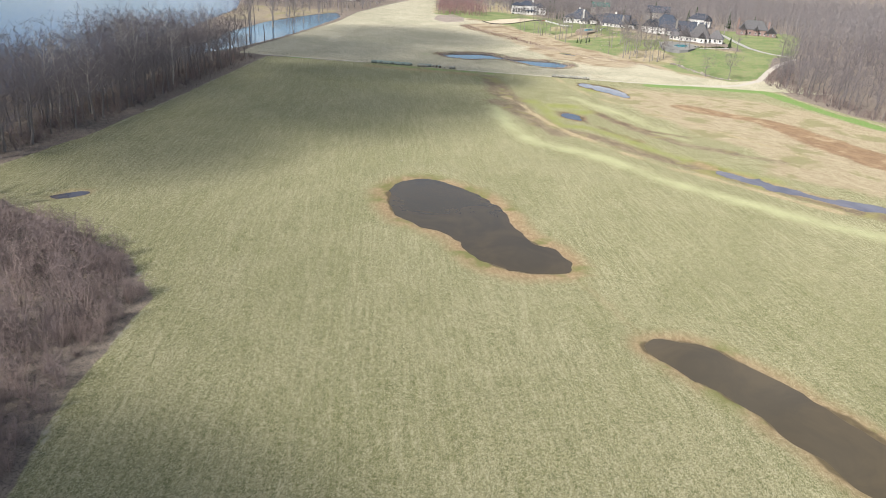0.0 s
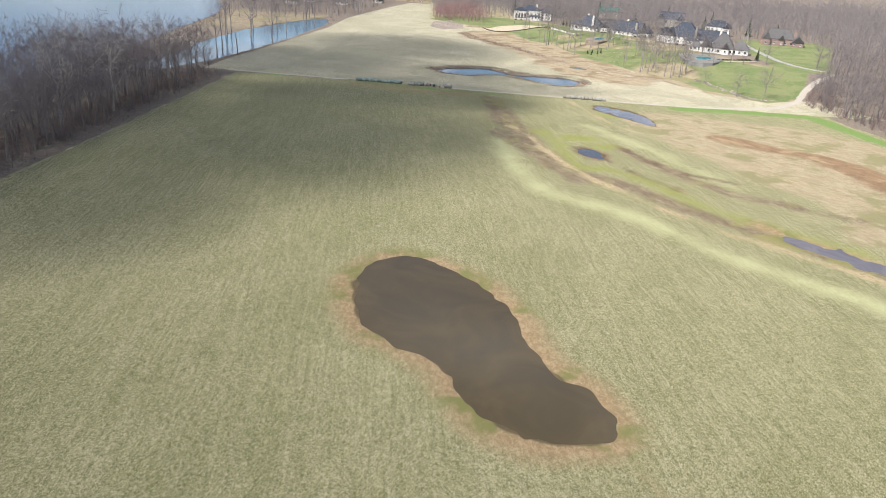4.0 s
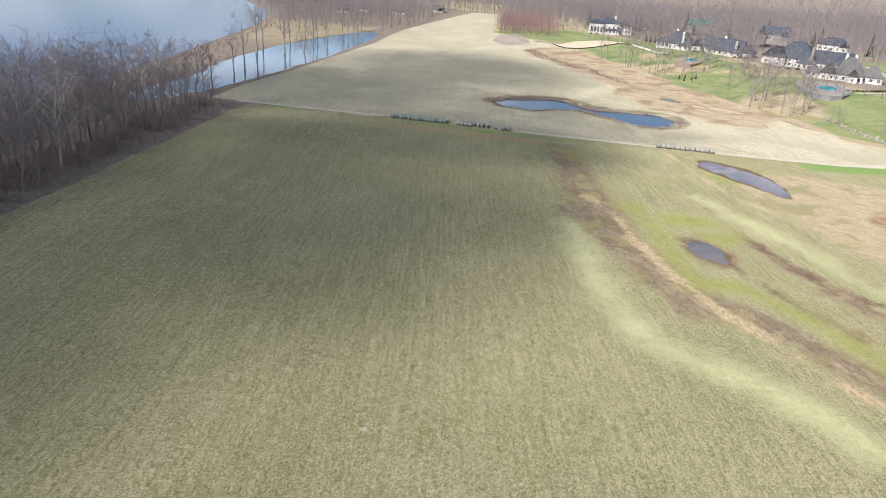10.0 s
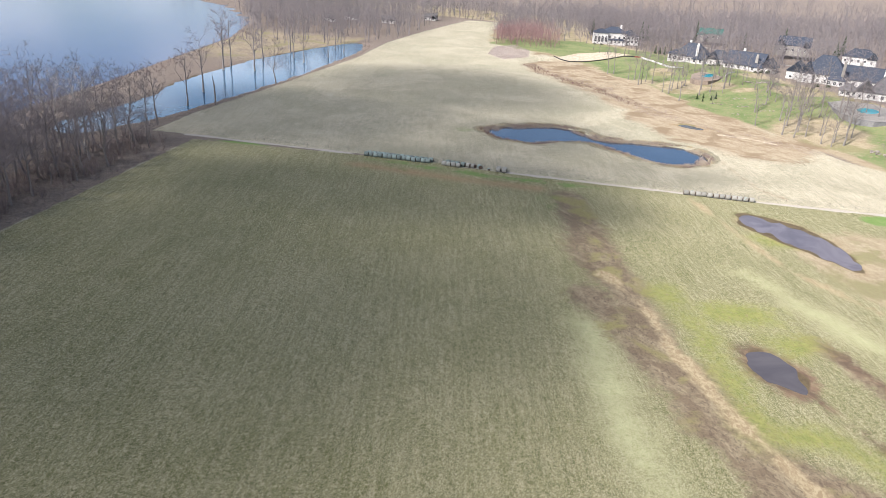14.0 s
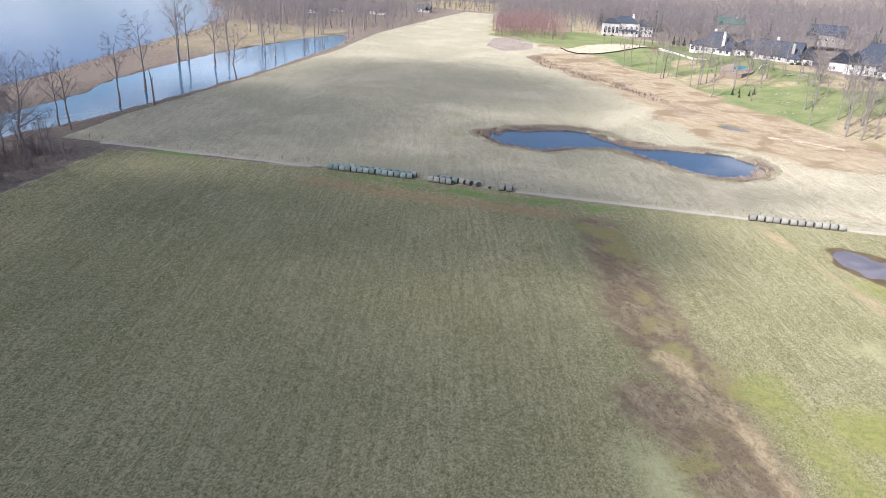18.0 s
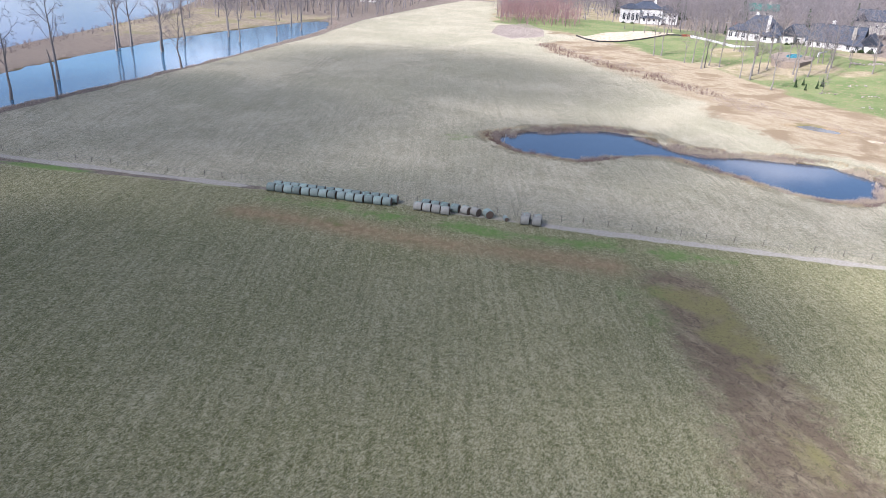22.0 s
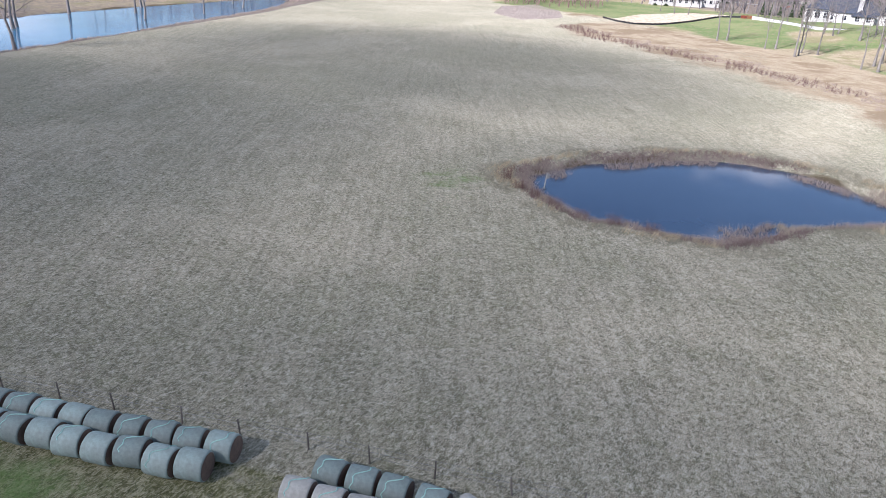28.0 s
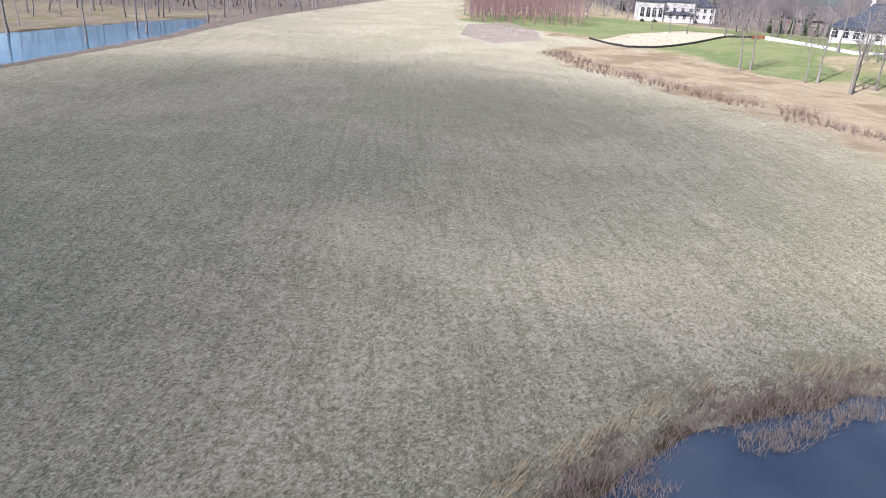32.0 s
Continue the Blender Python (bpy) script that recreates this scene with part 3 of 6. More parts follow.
def river_in(x, y):
    return -area_dist(x, y, RIVER_BANK + [(-4500, 2300), (-4500, -600), (-150, -600)])


def height(x, y):
    x, y = np.asarray(x, float), np.asarray(y, float)
    z = 0.10 * (value_noise(x, y, 60, 11) - 0.5) + 0.04 * (value_noise(x, y, 3.1, 12) - 0.5)
    hill = hill_in(x, y)
    z = z + 6.0 * step(hill, 0, 75) * (1 - 0.68 * step(y, 720, 840)) + 5.0 * step(hill, 120, 500)
    z = z - 3.0 * step(river_in(x, y), -9, 8)
    for ring, depth, slope, wob in ((POND_FIELD, 0.55, 7, 2.5), (POND_TWIN, 1.5, 5, 2.2), (POND_STRIP, 0.55, 6, 2.5), (SLOUGH, 1.3, 8, 3.0),
                                    (PUDDLE_IN, 0.40, 7, 3.4), (PUDDLE_TRACK, 0.36, 7, 6.0), (PUDDLE_EDGE, 0.4, 3, 1.2), (PUDDLE_DRAIN, 0.4, 3, 1.2)):
        d = near_dist(x, y, ring) + wobble(x, y, wob)
        z = z - depth * step(-d, -0.5 * slope, 0.5 * slope)
    d = line_dist(x, y, STREAM) + wobble(x, y, 4.5, 7) + 4.5 * step(-np.hypot(x - 79, y - 257.5), -16, 0)
    return z - 0.5 * step(-d, -5.4, -1.0)


def zones(x, y):
    """How much of each kind of cover lies at a place, 0 to 1, half-way at its border."""
    big, mid = wobble(x, y, 6, 22, 31), wobble(x, y, 2.5, 6, 35)

    def cover(d, soft=4.0):
        return np.clip(0.5 - d / (2 * soft), 0, 1)

    track_y = np.interp(x, [p[0] for p in TRACK[:8]], [p[1] for p in TRACK[:8]])
    river, hill = river_in(x, y), hill_in(x, y)
    out = {}
    field = area_dist(x, y, FIELD_EDGE + [(200, 443), (170, 440), (172, 412), (186, 370), (215, 330), (260, 250), (330, -60)])
    out["crop"] = cover(field + 0.4 * mid, 1.5)
    edge = [(0, 348), (4, 322), (14, 281), (28, 262), (46, 245), (70, 222), (110, 190), (170, 160)]
    out["pale"] = np.maximum.reduce([0.78 * cover(line_dist(x, y, SWALE_PALE) - 6.5 + mid, 8), 0.8 * cover(np.abs(field + 0.6) - 0.3 + 0.2 * mid, 1.0), 0.70 * cover(line_dist(x, y, SWALE_LOBE) - 6 + mid, 8)])
    swath = [(-2, 418), (8, 372), (18, 326), (32, 292), (58, 262), (84, 240), (120, 208), (190, 160)]
    head = cover(line_dist(x, y, swath[:4]) - 6.5 + big, 6)
    out["mud"] = np.maximum.reduce([head * np.clip(0.75 + 0.6 * value_noise(x, y, 11, 93), 0, 1), 0.95 * cover(line_dist(x, y, SWALE_MUD) - 4.6 + mid, 5), 0.9 * cover(line_dist(x, y, SWALE_DARK) - 3.2 + mid, 4.5)])
    out["straw"] = np.maximum.reduce([cover(area_dist(x, y, [(58, 392), (74, 345), (97, 300), (112, 268), (100, 250), (140, 225), (230, 180), (240, 270), (185, 335), (150, 395), (80, 412)]) + big, 8),
                                      0.9 * np.minimum.reduce([cover(-hill - 9 + big, 6), cover(hill - 95 + big, 12), cover(4 - near_dist(x, y, EAST_WOODS), 3)]),
                                      0.55 * np.minimum.reduce([cover(x + 164, 4), cover(610 - y + 4 * big, 50), cover(river + 1, 3), cover(y - 800, 30)])])
    out["wrack"] = np.maximum.reduce([0.95 * cover(line_dist(x, y, SWALE_WRACK) - 1.6 + 0.9 * mid, 2.6), 0.8 * cover(line_dist(x, y, SWALE_LINE) - 0.3 + 0.4 * mid, 1.6), 0.85 * cover(line_dist(x, y, UPPER_WRACK) - 1.6 + 0.9 * mid, 3)])
    out["rust"] = np.maximum.reduce([0.9 * cover(np.minimum(near_dist(x, y, PUDDLE_IN) - 3.0, line_dist(x, y, [(44, 316), (47, 310), (53, 298), (62, 286)]) - 2.0) + mid, 4),
                                     0.85 * cover(line_dist(x, y, [(51, 336), (60, 318), (70, 305), (85, 298)]) - 2.5 + mid, 4)])
    out["channel"] = np.maximum(cover(line_dist(x, y, [(98, 367), (115, 352), (132, 344), (141, 322), (146, 300), (156, 278), (172, 262), (205, 235)]) - 6.0 - 6 * step(-y, -350, -280) + 0.7 * big, 5),
                                0.7 * cover(line_dist(x, y, [(80, 379), (100, 367), (118, 356)]) - 1 + 0.4 * mid, 3))
    spots = np.minimum.reduce([np.hypot((x - a) / p, (y - b) / q) for a, b, p, q in
                               ((22, 352, 6, 9), (36, 348, 12, 8), (27, 332, 5, 9), (44, 336, 8, 7), (60, 398, 14, 7))])
    out["moss"] = np.maximum(cover((spots - 1) * 8 + mid, 6), 0.95 * cover(line_dist(x, y, SWALE_MOSS) - 5 + mid, 5))
    patch = np.minimum.reduce([np.hypot((x - a) / p, (y - b) / q) for a, b, p, q in ((-6, 404, 5, 16), (-26, 210, 5, 6), (2, 154, 8, 4), (-45, 496, 5, 11))])
    out["lush"] = np.maximum.reduce([cover(line_dist(x, y, [(93, 425), (130, 428), (160, 428), (172, 380), (186, 345), (222, 300)]) - 5 + mid, 3),
                                     cover((patch - 1) * 6 + 2.5 * mid, 6) * 0.46,
                                     cover(line_dist(x, y, [(-70, 438.6), (-48, 436), (-30, 433), (-8, 431.5), (8, 430.5)]) - 3.0 + 1.8 * mid, 4.2) * 0.68,
                                     cover(line_dist(x, y, [(-135, 444), (-110, 443)]) - 1 + 0.5 * mid, 2)])
    tan_left = np.interp(y, [440, 484, 560, 680, 770, 880, 1015], [-160, -160, -153, -143, -145, -133, -112])
    out["tan"] = np.minimum.reduce([cover(track_y + 0.5 - y + 0.3 * mid, 1.5), cover(tan_left - x + 0.4 * mid, 2), cover(hill + 3 + 1.3 * big, 6), cover(y - 1012, 4)])
    out["tan"] = np.maximum(out["tan"], np.minimum(cover(-hill - 30, 5) * 0, 1))
    out["brush"] = np.maximum(0.9 * cover(area_dist(x, y, DRAIN) - 3.5 + 1.3 * big, 9), 0.8 * cover(line_dist(x, y, [(60, 558), (92, 536), (116, 502)]) - 8 + big, 8))
    out["brush"] = np.maximum.reduce([out["brush"], 0.9 * cover(line_dist(x, y, [(58, 482), (61, 462), (64, 447), (70, 440)]) - 1 + 0.5 * mid, 2.5), 0.9 * cover(line_dist(x, y, [(-27, 766), (-16, 772)]) - 5 + mid, 4)])
    bare = np.minimum.reduce([np.hypot((x - a) / p, (y - b) / q) for a, b, p, q in ((66, 652, 14, 20), (114, 548, 20, 30), (60, 700, 8, 14), (124, 690, 16, 14), (128, 640, 14, 16), (100, 640, 9, 6), (86, 655, 12, 12), (46, 668, 7, 8))])
    out["lawn"] = np.minimum.reduce([cover(4 - area_dist(x, y, EAST_WOODS), 3), cover(-hill + 1 + 1.6 * big, 5), cover(hill - 85 + 3 * big, 14), cover(x - 216 + big, 10), cover((1 - bare) * 10 + mid, 5), cover(y - 860, 15)])
    out["lawn"] = np.maximum(out["lawn"], 0.9 * cover(area_dist(x, y, [(186, 545), (222, 552), (282, 690), (286, 740), (215, 745), (196, 640)]) + big, 6))
    out["sand"] = np.maximum(cover(area_dist(x, y, [(-12, 756), (-3, 737), (16, 747), (46, 776), (30, 792), (5, 782)]) + 0.3 * mid, 1.5),
                             cover(line_dist(x, y, [(66, 531), (80, 527), (88, 521)]) - 1 + 0.4 * mid, 1.5))
    out["bed"] = cover(near_dist(x, y, [(-62, 746), (-62, 792), (-46, 816), (-33, 786), (-31, 744), (-48, 722)]) + 0.5 * mid, 1.5)
    rim = np.minimum.reduce([near_dist(x, y, POND_FIELD) - 4.8, near_dist(x, y, POND_STRIP) - 2.2, line_dist(x, y, [(23, 150), (34, 124)]) + 1,
                             near_dist(x, y, PUDDLE_TRACK) + 0.5, near_dist(x, y, PUDDLE_EDGE), line_dist(x, y, STREAM) - 3, line_dist(x, y, [(-74, 431), (-39, 426), (-11, 424)]) - 2.4, near_dist(x, y, PUDDLE_DRAIN) - 1])
    out["wet"] = 0.85 * cover(rim - 1.2 + 0.5 * mid, 4.5)
    out["gravel"] = np.maximum(cover(line_dist(x, y, TRACK) - 1.1 - 0.9 * step(x, 100, 130) + 0.35 * mid, 1.0), 0.72 * cover(line_dist(x, y, [(-28.3, 234.0), (-21.9, 231.5), (-15.5, 226.9), (-6.1, 220.0), (1.5, 212.7)]) + 0.4 * mid - 0.5, 1.2))
    out["gravel"] = np.maximum(out["gravel"], 0.62 * cover(np.abs(field + 0.2) - 0.7 + 0.4 * mid, 1.6) * (x < -30) * (y < 440))
    out["gravel"] = out["gravel"] * np.where((x > -78) & (x < -22) & (y > 434) & (y < 450), 0.55, 1.0)
    out["silt"] = np.maximum.reduce([cover(near_dist(x, y, p) + mid - 0.3, 1.5) for p in (POND_FIELD, POND_TWIN, POND_STRIP, SLOUGH, PUDDLE_IN, PUDDLE_TRACK)] + [cover(-river, 3)])
    return out


def spaced(stops):
    """Grid lines from (start, step) pairs up to the last start."""
    out = []
    for (a, s), (b, _) in zip(stops, stops[1:]):
        n = max(1, int(round((b - a) / s)))
        out += list(a + (b - a) * np.arange(n) / n)
    return np.array(out + [stops[-1][0]], float)


def build_ground():
    gx = spaced([(-4400, 400), (-1200, 100), (-500, 25), (-300, 5), (-210, 2.5), (-70, 1), (70, 2), (210, 5), (320, 25), (700, 100), (1500, 400), (4400, 1)])
    gy = spaced([(-600, 60), (-60, 10), (60, 2), (145, 1), (238, 2), (300, 1), (345, 2), (428, 0.8), (452, 1.5), (468, 1), (520, 2), (700, 4), (860, 10), (1300, 80), (2000, 400), (4800, 1)])
    x, y = np.meshgrid(gx, gy)
    v = np.stack([x, y, height(x, y)], -1).reshape(-1, 3)
    w, h = len(gx), len(gy)
    i = (np.arange(h - 1)[:, None] * w + np.arange(w - 1)[None]).ravel()
    q = np.stack([i, i + 1, i + w + 1, i + w], -1)
    me = mesh_of("ground", v, q, np.zeros((0, 3), int), M_GROUND, smooth=True)
    for name, val in zones(x, y).items():
        me.attributes.new(name, "FLOAT", "POINT").data.foreach_set("value", val.ravel().astype(np.float32))
    tagged(new("ground", me), "flat river-bottom fields of thin green crop and dry tan grass", "ground", kind="structure")


def sheet(name, ring, level, material, label, grow=3.0):
    """A flat sheet of water that runs a little under its banks."""
    pts = np.array(ring, float)
    mid = pts.mean(0)
    g = Geo()
    a = np.array([pts[i] for i in range(len(pts))])
    d = np.roll(a, -1, 0) - np.roll(a, 1, 0)
    nrm = np.stack([d[:, 1], -d[:, 0]], -1)
    nrm /= np.linalg.norm(nrm, axis=1)[:, None]
    area = np.sum(a[:, 0] * np.roll(a[:, 1], -1) - np.roll(a[:, 0], -1) * a[:, 1])
    a = a + nrm * grow * np.sign(area)
    bm = bmesh.new()
    bm.faces.new([bm.verts.new((p[0], p[1], level)) for p in a])
    bmesh.ops.triangulate(bm, faces=bm.faces[:])
    for f in bm.faces:
        if f.normal.z < 0:
            f.normal_flip()
    me = bpy.data.meshes.new(name)
    bm.to_mesh(me)
    bm.free()
    me.materials.append(material)
    return tagged(new(name, me), label, "water", kind="structure")


build_ground()
sheet("pond_in_field", POND_FIELD, -0.27, W_FIELD, "shallow brown rainwater pond standing in the green field")
sheet("pond_strip", POND_STRIP, -0.27, W_FIELD, "long brown flooded furrow in the green field")
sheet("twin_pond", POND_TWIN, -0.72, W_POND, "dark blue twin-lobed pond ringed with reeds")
sheet("slough", SLOUGH, -0.62, W_SLOUGH, "pale blue flooded slough with standing trees", 5)
sheet("puddle_in_mud", PUDDLE_IN, -0.19, W_PUDDLE, "small puddle in the muddy swale")
sheet("puddle_by_track", PUDDLE_TRACK, -0.19, W_SHALLOW, "long shallow puddle below the farm track")
sheet("puddle_by_woods", PUDDLE_EDGE, -0.19, W_PUDDLE, "small dark puddle at the field's edge")
sheet("puddle_by_drain", PUDDLE_DRAIN, -0.19, W_FIELD, "small puddle in the rusty drain")
WIDTHS = [min(1.0, 0.15 + 0.28 * i) for i in range(len(STREAM))]
sheet("stream", [(a + 2.6 * k, b + 4.6 * k) for (a, b), k in zip(STREAM, WIDTHS)] + [(a - 2.6 * k, b - 4.6 * k) for (a, b), k in reversed(list(zip(STREAM, WIDTHS)))], -0.24, W_SHALLOW, "thin silvery stream through the muddy swale", 0.8)
sheet("river", RIVER_BANK + [(-4400, 2300), (-4400, -600), (-150, -600)], -1.5, W_RIVER, "wide pale blue river beyond the trees", 6)


# ---- fair-weather clouds whose shadows lie on the fields ----
def cloud(name, puffs, base, label):
    """A flat-bottomed cloud; puffs: x, y, radius, radius, turn, depth, given by where the shadow falls."""
    a = np.array(puffs, float)
    lo, hi = (a[:, :2] - 1.7 * a[:, 2:4].max(1)[:, None]).min(0), (a[:, :2] + 1.7 * a[:, 2:4].max(1)[:, None]).max(0)
    gx, gy = np.linspace(lo[0], hi[0], 90), np.linspace(lo[1], hi[1], 90)
    x, y = np.meshgrid(gx, gy)
    deep = np.zeros_like(x)
    for px, py, ra, rb, turn, d in puffs:
        c, s = math.cos(radians(turn)), math.sin(radians(turn))
        u, w = ((x - px) * c + (y - py) * s) / ra, (-(x - px) * s + (y - py) * c) / rb
        deep = np.maximum(deep, d * (1 - step(np.hypot(u, w), 0.30, 1.12)))
    deep = deep * (0.72 + 0.36 * value_noise(x, y, 55, 201) + 0.20 * value_noise(x, y, 21, 202))
    deep *= step(deep, 0.0, 12.0)
    n = x.size
    top, low = [np.stack([x + to_sun.x / to_sun.z * z, y + to_sun.y / to_sun.z * z, z], -1).reshape(-1, 3) for z in (base + deep, base - 0.06 * deep)]
    i = (np.arange(89)[:, None] * 90 + np.arange(89)[None]).ravel()
    q = np.stack([i, i + 1, i + 91, i + 90], -1)
    q = q[deep.ravel()[q].max(1) > 0]
    me = mesh_of(name, np.concatenate([top, low]), np.concatenate([q, q[:, ::-1] + n]), np.zeros((0, 3), int), M_CLOUD, smooth=True)
    me.attributes.new("deep", "FLOAT", "POINT").data.foreach_set("value", np.tile(deep.ravel(), 2).astype(np.float32))
    return tagged(new(name, me), label, "cloud", kind="structure")


def cloud_material():
    """Thin water vapour: the deeper the cloud, the less light passes."""
    m = Nodes("cloud_vapour", 1.0, 0.0)
    m.put(m.bsdf.inputs["Alpha"], m.math("SUBTRACT", 1.0, m.math("POWER", 2.718, m.math("MULTIPLY", m.attr("deep"), -0.0098))))
    return m.done((0.85, 0.86, 0.88))


M_CLOUD = cloud_material()
cloud("cloud_over_field", [(-85, 330, 105, 98, 0, 84), (-25, 342, 46, 66, 0, 66), (-175, 330, 75, 130, 0, 40), (-112, 245, 62, 66, 0, 66), (-72, 400, 95, 46, 0, 100), (-18, 410, 50, 38, 0, 84), (-48, 442, 85, 36, 0, 74), (-115, 500, 100, 85, 0, 86), (-72, 590, 95, 95, 0, 64), (-30, 490, 66, 56, 0, 58), (22, 456, 50, 26, 0, 34)], 620.0, "broad fair-weather cloud drifting over the fields")
cloud("cloud_over_thicket", [(-56, 46, 62, 46, 0, 130)], 620.0, "small fair-weather cloud over the thicket")

# ---- trees ----
def bare_tree(seed, tall, limbs=12, branches=6, twigs=5, low=0.3, spread=0.26, thick=0.014, sides=6, twig=0.03, simple=False, crook=0.014):
    """A leafless tree: a trunk, limbs that sweep out to a rounded crown, their branches and twigs."""
    r = np.random.RandomState(seed)
    trunk, crown = Geo(), Geo()
    n = 7
    z = np.linspace(0, 0.80 * tall, n)
    bend = np.cumsum(r.normal(0, crook * tall, (n, 2)), 0)
    bend[0] = 0
    axis = np.column_stack([bend, z])
    rad = thick * tall * np.linspace(1, 0.16, n)
    rad[0] *= 1.35
    axis[0, 2] = -0.4
    trunk.tube(axis, rad, sides)
    mid_z, up = 0.5 * (1 + low), 0.5 * (1 - low)
    for i in range(limbs):
        f = (i + r.uniform(0.1, 0.9)) / limbs
        az = i * 2.4 + r.uniform(-0.5, 0.5)
        out = np.array([math.cos(az), math.sin(az), 0])
        tz = low + (0.98 - low) * (0.25 + 0.75 * f)
        wide = spread * math.sqrt(max(0.05, 1 - ((tz - mid_z) / up) ** 2)) * r.uniform(0.65, 1.2)
        tip = out * wide * tall + np.array([0, 0, tz * tall])
        at = max(0.8 * low, min(0.76, tz - r.uniform(0.16, 0.34))) * tall
        p0 = np.array([np.interp(at, z, axis[:, 0]), np.interp(at, z, axis[:, 1]), at])
        s = np.linspace(0, 1, 4)[:, None]
        pts = p0 + (tip - p0) * s
        pts[:, :2] += out[None, :2] * (0.06 * wide * tall * np.sin(np.pi * s))
        pts += r.normal(0, 0.012 * tall, (4, 3)) * s
        length = np.linalg.norm(tip - p0)
        r0 = thick * tall * (0.38 - 0.22 * f)
        if simple:
            crown.twig(pts[0], pts[3], r0 * 0.8)
        else:
            crown.tube(pts, r0 * np.array([1, 0.68, 0.42, 0.16]), max(3, sides - 2))
        u = r.uniform(0.25, 1.0, branches)
        k = np.minimum(2, (u * 3).astype(int))
        b0 = pts[k] + (pts[k + 1] - pts[k]) * (u * 3 - k)[:, None]
        d = out[None] * r.uniform(0.2, 0.9, (branches, 1)) + r.normal(0, 0.55, (branches, 3)) + np.array([[0, 0, 0.22]])
        d /= np.linalg.norm(d, axis=1)[:, None]
        bl = length * r.uniform(0.24, 0.44, (branches, 1))
        b1 = b0 + d * bl
        crown.spikes(b0, b1, np.maximum(r0 * 0.27, 1.3 * twig))
        if twigs:
            c0 = np.repeat(b0, twigs, 0) + (np.repeat(b1, twigs, 0) - np.repeat(b0, twigs, 0)) * r.uniform(0.2, 1.0, (branches * twigs, 1))
            e = np.repeat(d, twigs, 0) * 0.45 + r.normal(0, 0.55, (branches * twigs, 3)) + np.array([[0, 0, 0.16]])
            e /= np.linalg.norm(e, axis=1)[:, None]
            crown.spikes(c0, c0 + e * np.repeat(bl, twigs, 0) * r.uniform(0.30, 0.65, (branches * twigs, 1)), twig)
    return trunk, crown


def woods(name, places, kinds, label, material, seed, category="woods"):
    """Many trees as one mesh; places: x, y, height."""
    r = np.random.RandomState(seed)
    vs, qs, ts, n = [], [], [], 0
    places = np.array(places, float)
    ground = height(places[:, 0], places[:, 1])
    for (x, y, tall), z in zip(places, ground):
        v, q, t = kinds[r.randint(len(kinds))]
        a, k = r.uniform(0, 6.28), tall / 20.0
        c, s = math.cos(a) * k * r.uniform(0.85, 1.2), math.sin(a) * k
        lean = r.normal(0, 0.03, 2)
        w = np.column_stack([v[:, 0] * c - v[:, 1] * s + lean[0] * v[:, 2] * k + x, v[:, 0] * s + v[:, 1] * c + lean[1] * v[:, 2] * k + y, v[:, 2] * k + z])
        vs.append(w)
        qs.append(q + n)
        ts.append(t + n)
        n += len(v)
    me = mesh_of(name, np.concatenate(vs), np.concatenate(qs), np.concatenate(ts), material)
    return tagged(new(name, me), label, category, kind="stuff")


def both(pair):
    g = Geo()
    for p in pair:
        g.add(*p.arrays())
    return g.arrays()


TREE_KINDS = [bare_tree(40 + i, 20.0, 13, 9, 11, low=0.26 + 0.08 * (i % 3), spread=0.30 + 0.05 * (i % 2), thick=0.014, twig=0.017) for i in range(6)]
TREE_MESHES = [(a.mesh("trunk", M_BARK, smooth=True), b.mesh("crown", M_TWIG)) for a, b in TREE_KINDS]
TALL_KINDS = [bare_tree(70 + i, 20.0, 9, 6, 6, low=0.44, spread=0.19, thick=0.0145, twig=0.030, crook=0.006) for i in range(4)]
TALL_MESHES = [(a.mesh("trunk", M_PALE_BARK, smooth=True), b.mesh("crown", M_LIGHT_TWIG)) for a, b in TALL_KINDS]
SYCAMORE_MESHES = [(a.mesh("trunk", M_SYCAMORE, smooth=True), b.mesh("crown", M_SYCAMORE)) for a, b in [bare_tree(150 + i, 20.0, 11, 7, 5, low=0.35, spread=0.24, thick=0.013, twig=0.02) for i in range(2)]]
GREY_MESHES = [(a.mesh("trunk", M_BARK, smooth=True), b.mesh("crown", M_TWIG)) for a, b in TALL_KINDS]
MID_KINDS = [both(bare_tree(90 + i, 20.0, 11, 7, 5, low=0.34, spread=0.33, sides=4, thick=0.012, twig=0.026, simple=True)) for i in range(6)]
FAR_KINDS = [both(bare_tree(110 + i, 20.0, 8, 5, 2, low=0.26, spread=0.31, sides=3, thick=0.0125, twig=0.055, simple=True)) for i in range(5)]


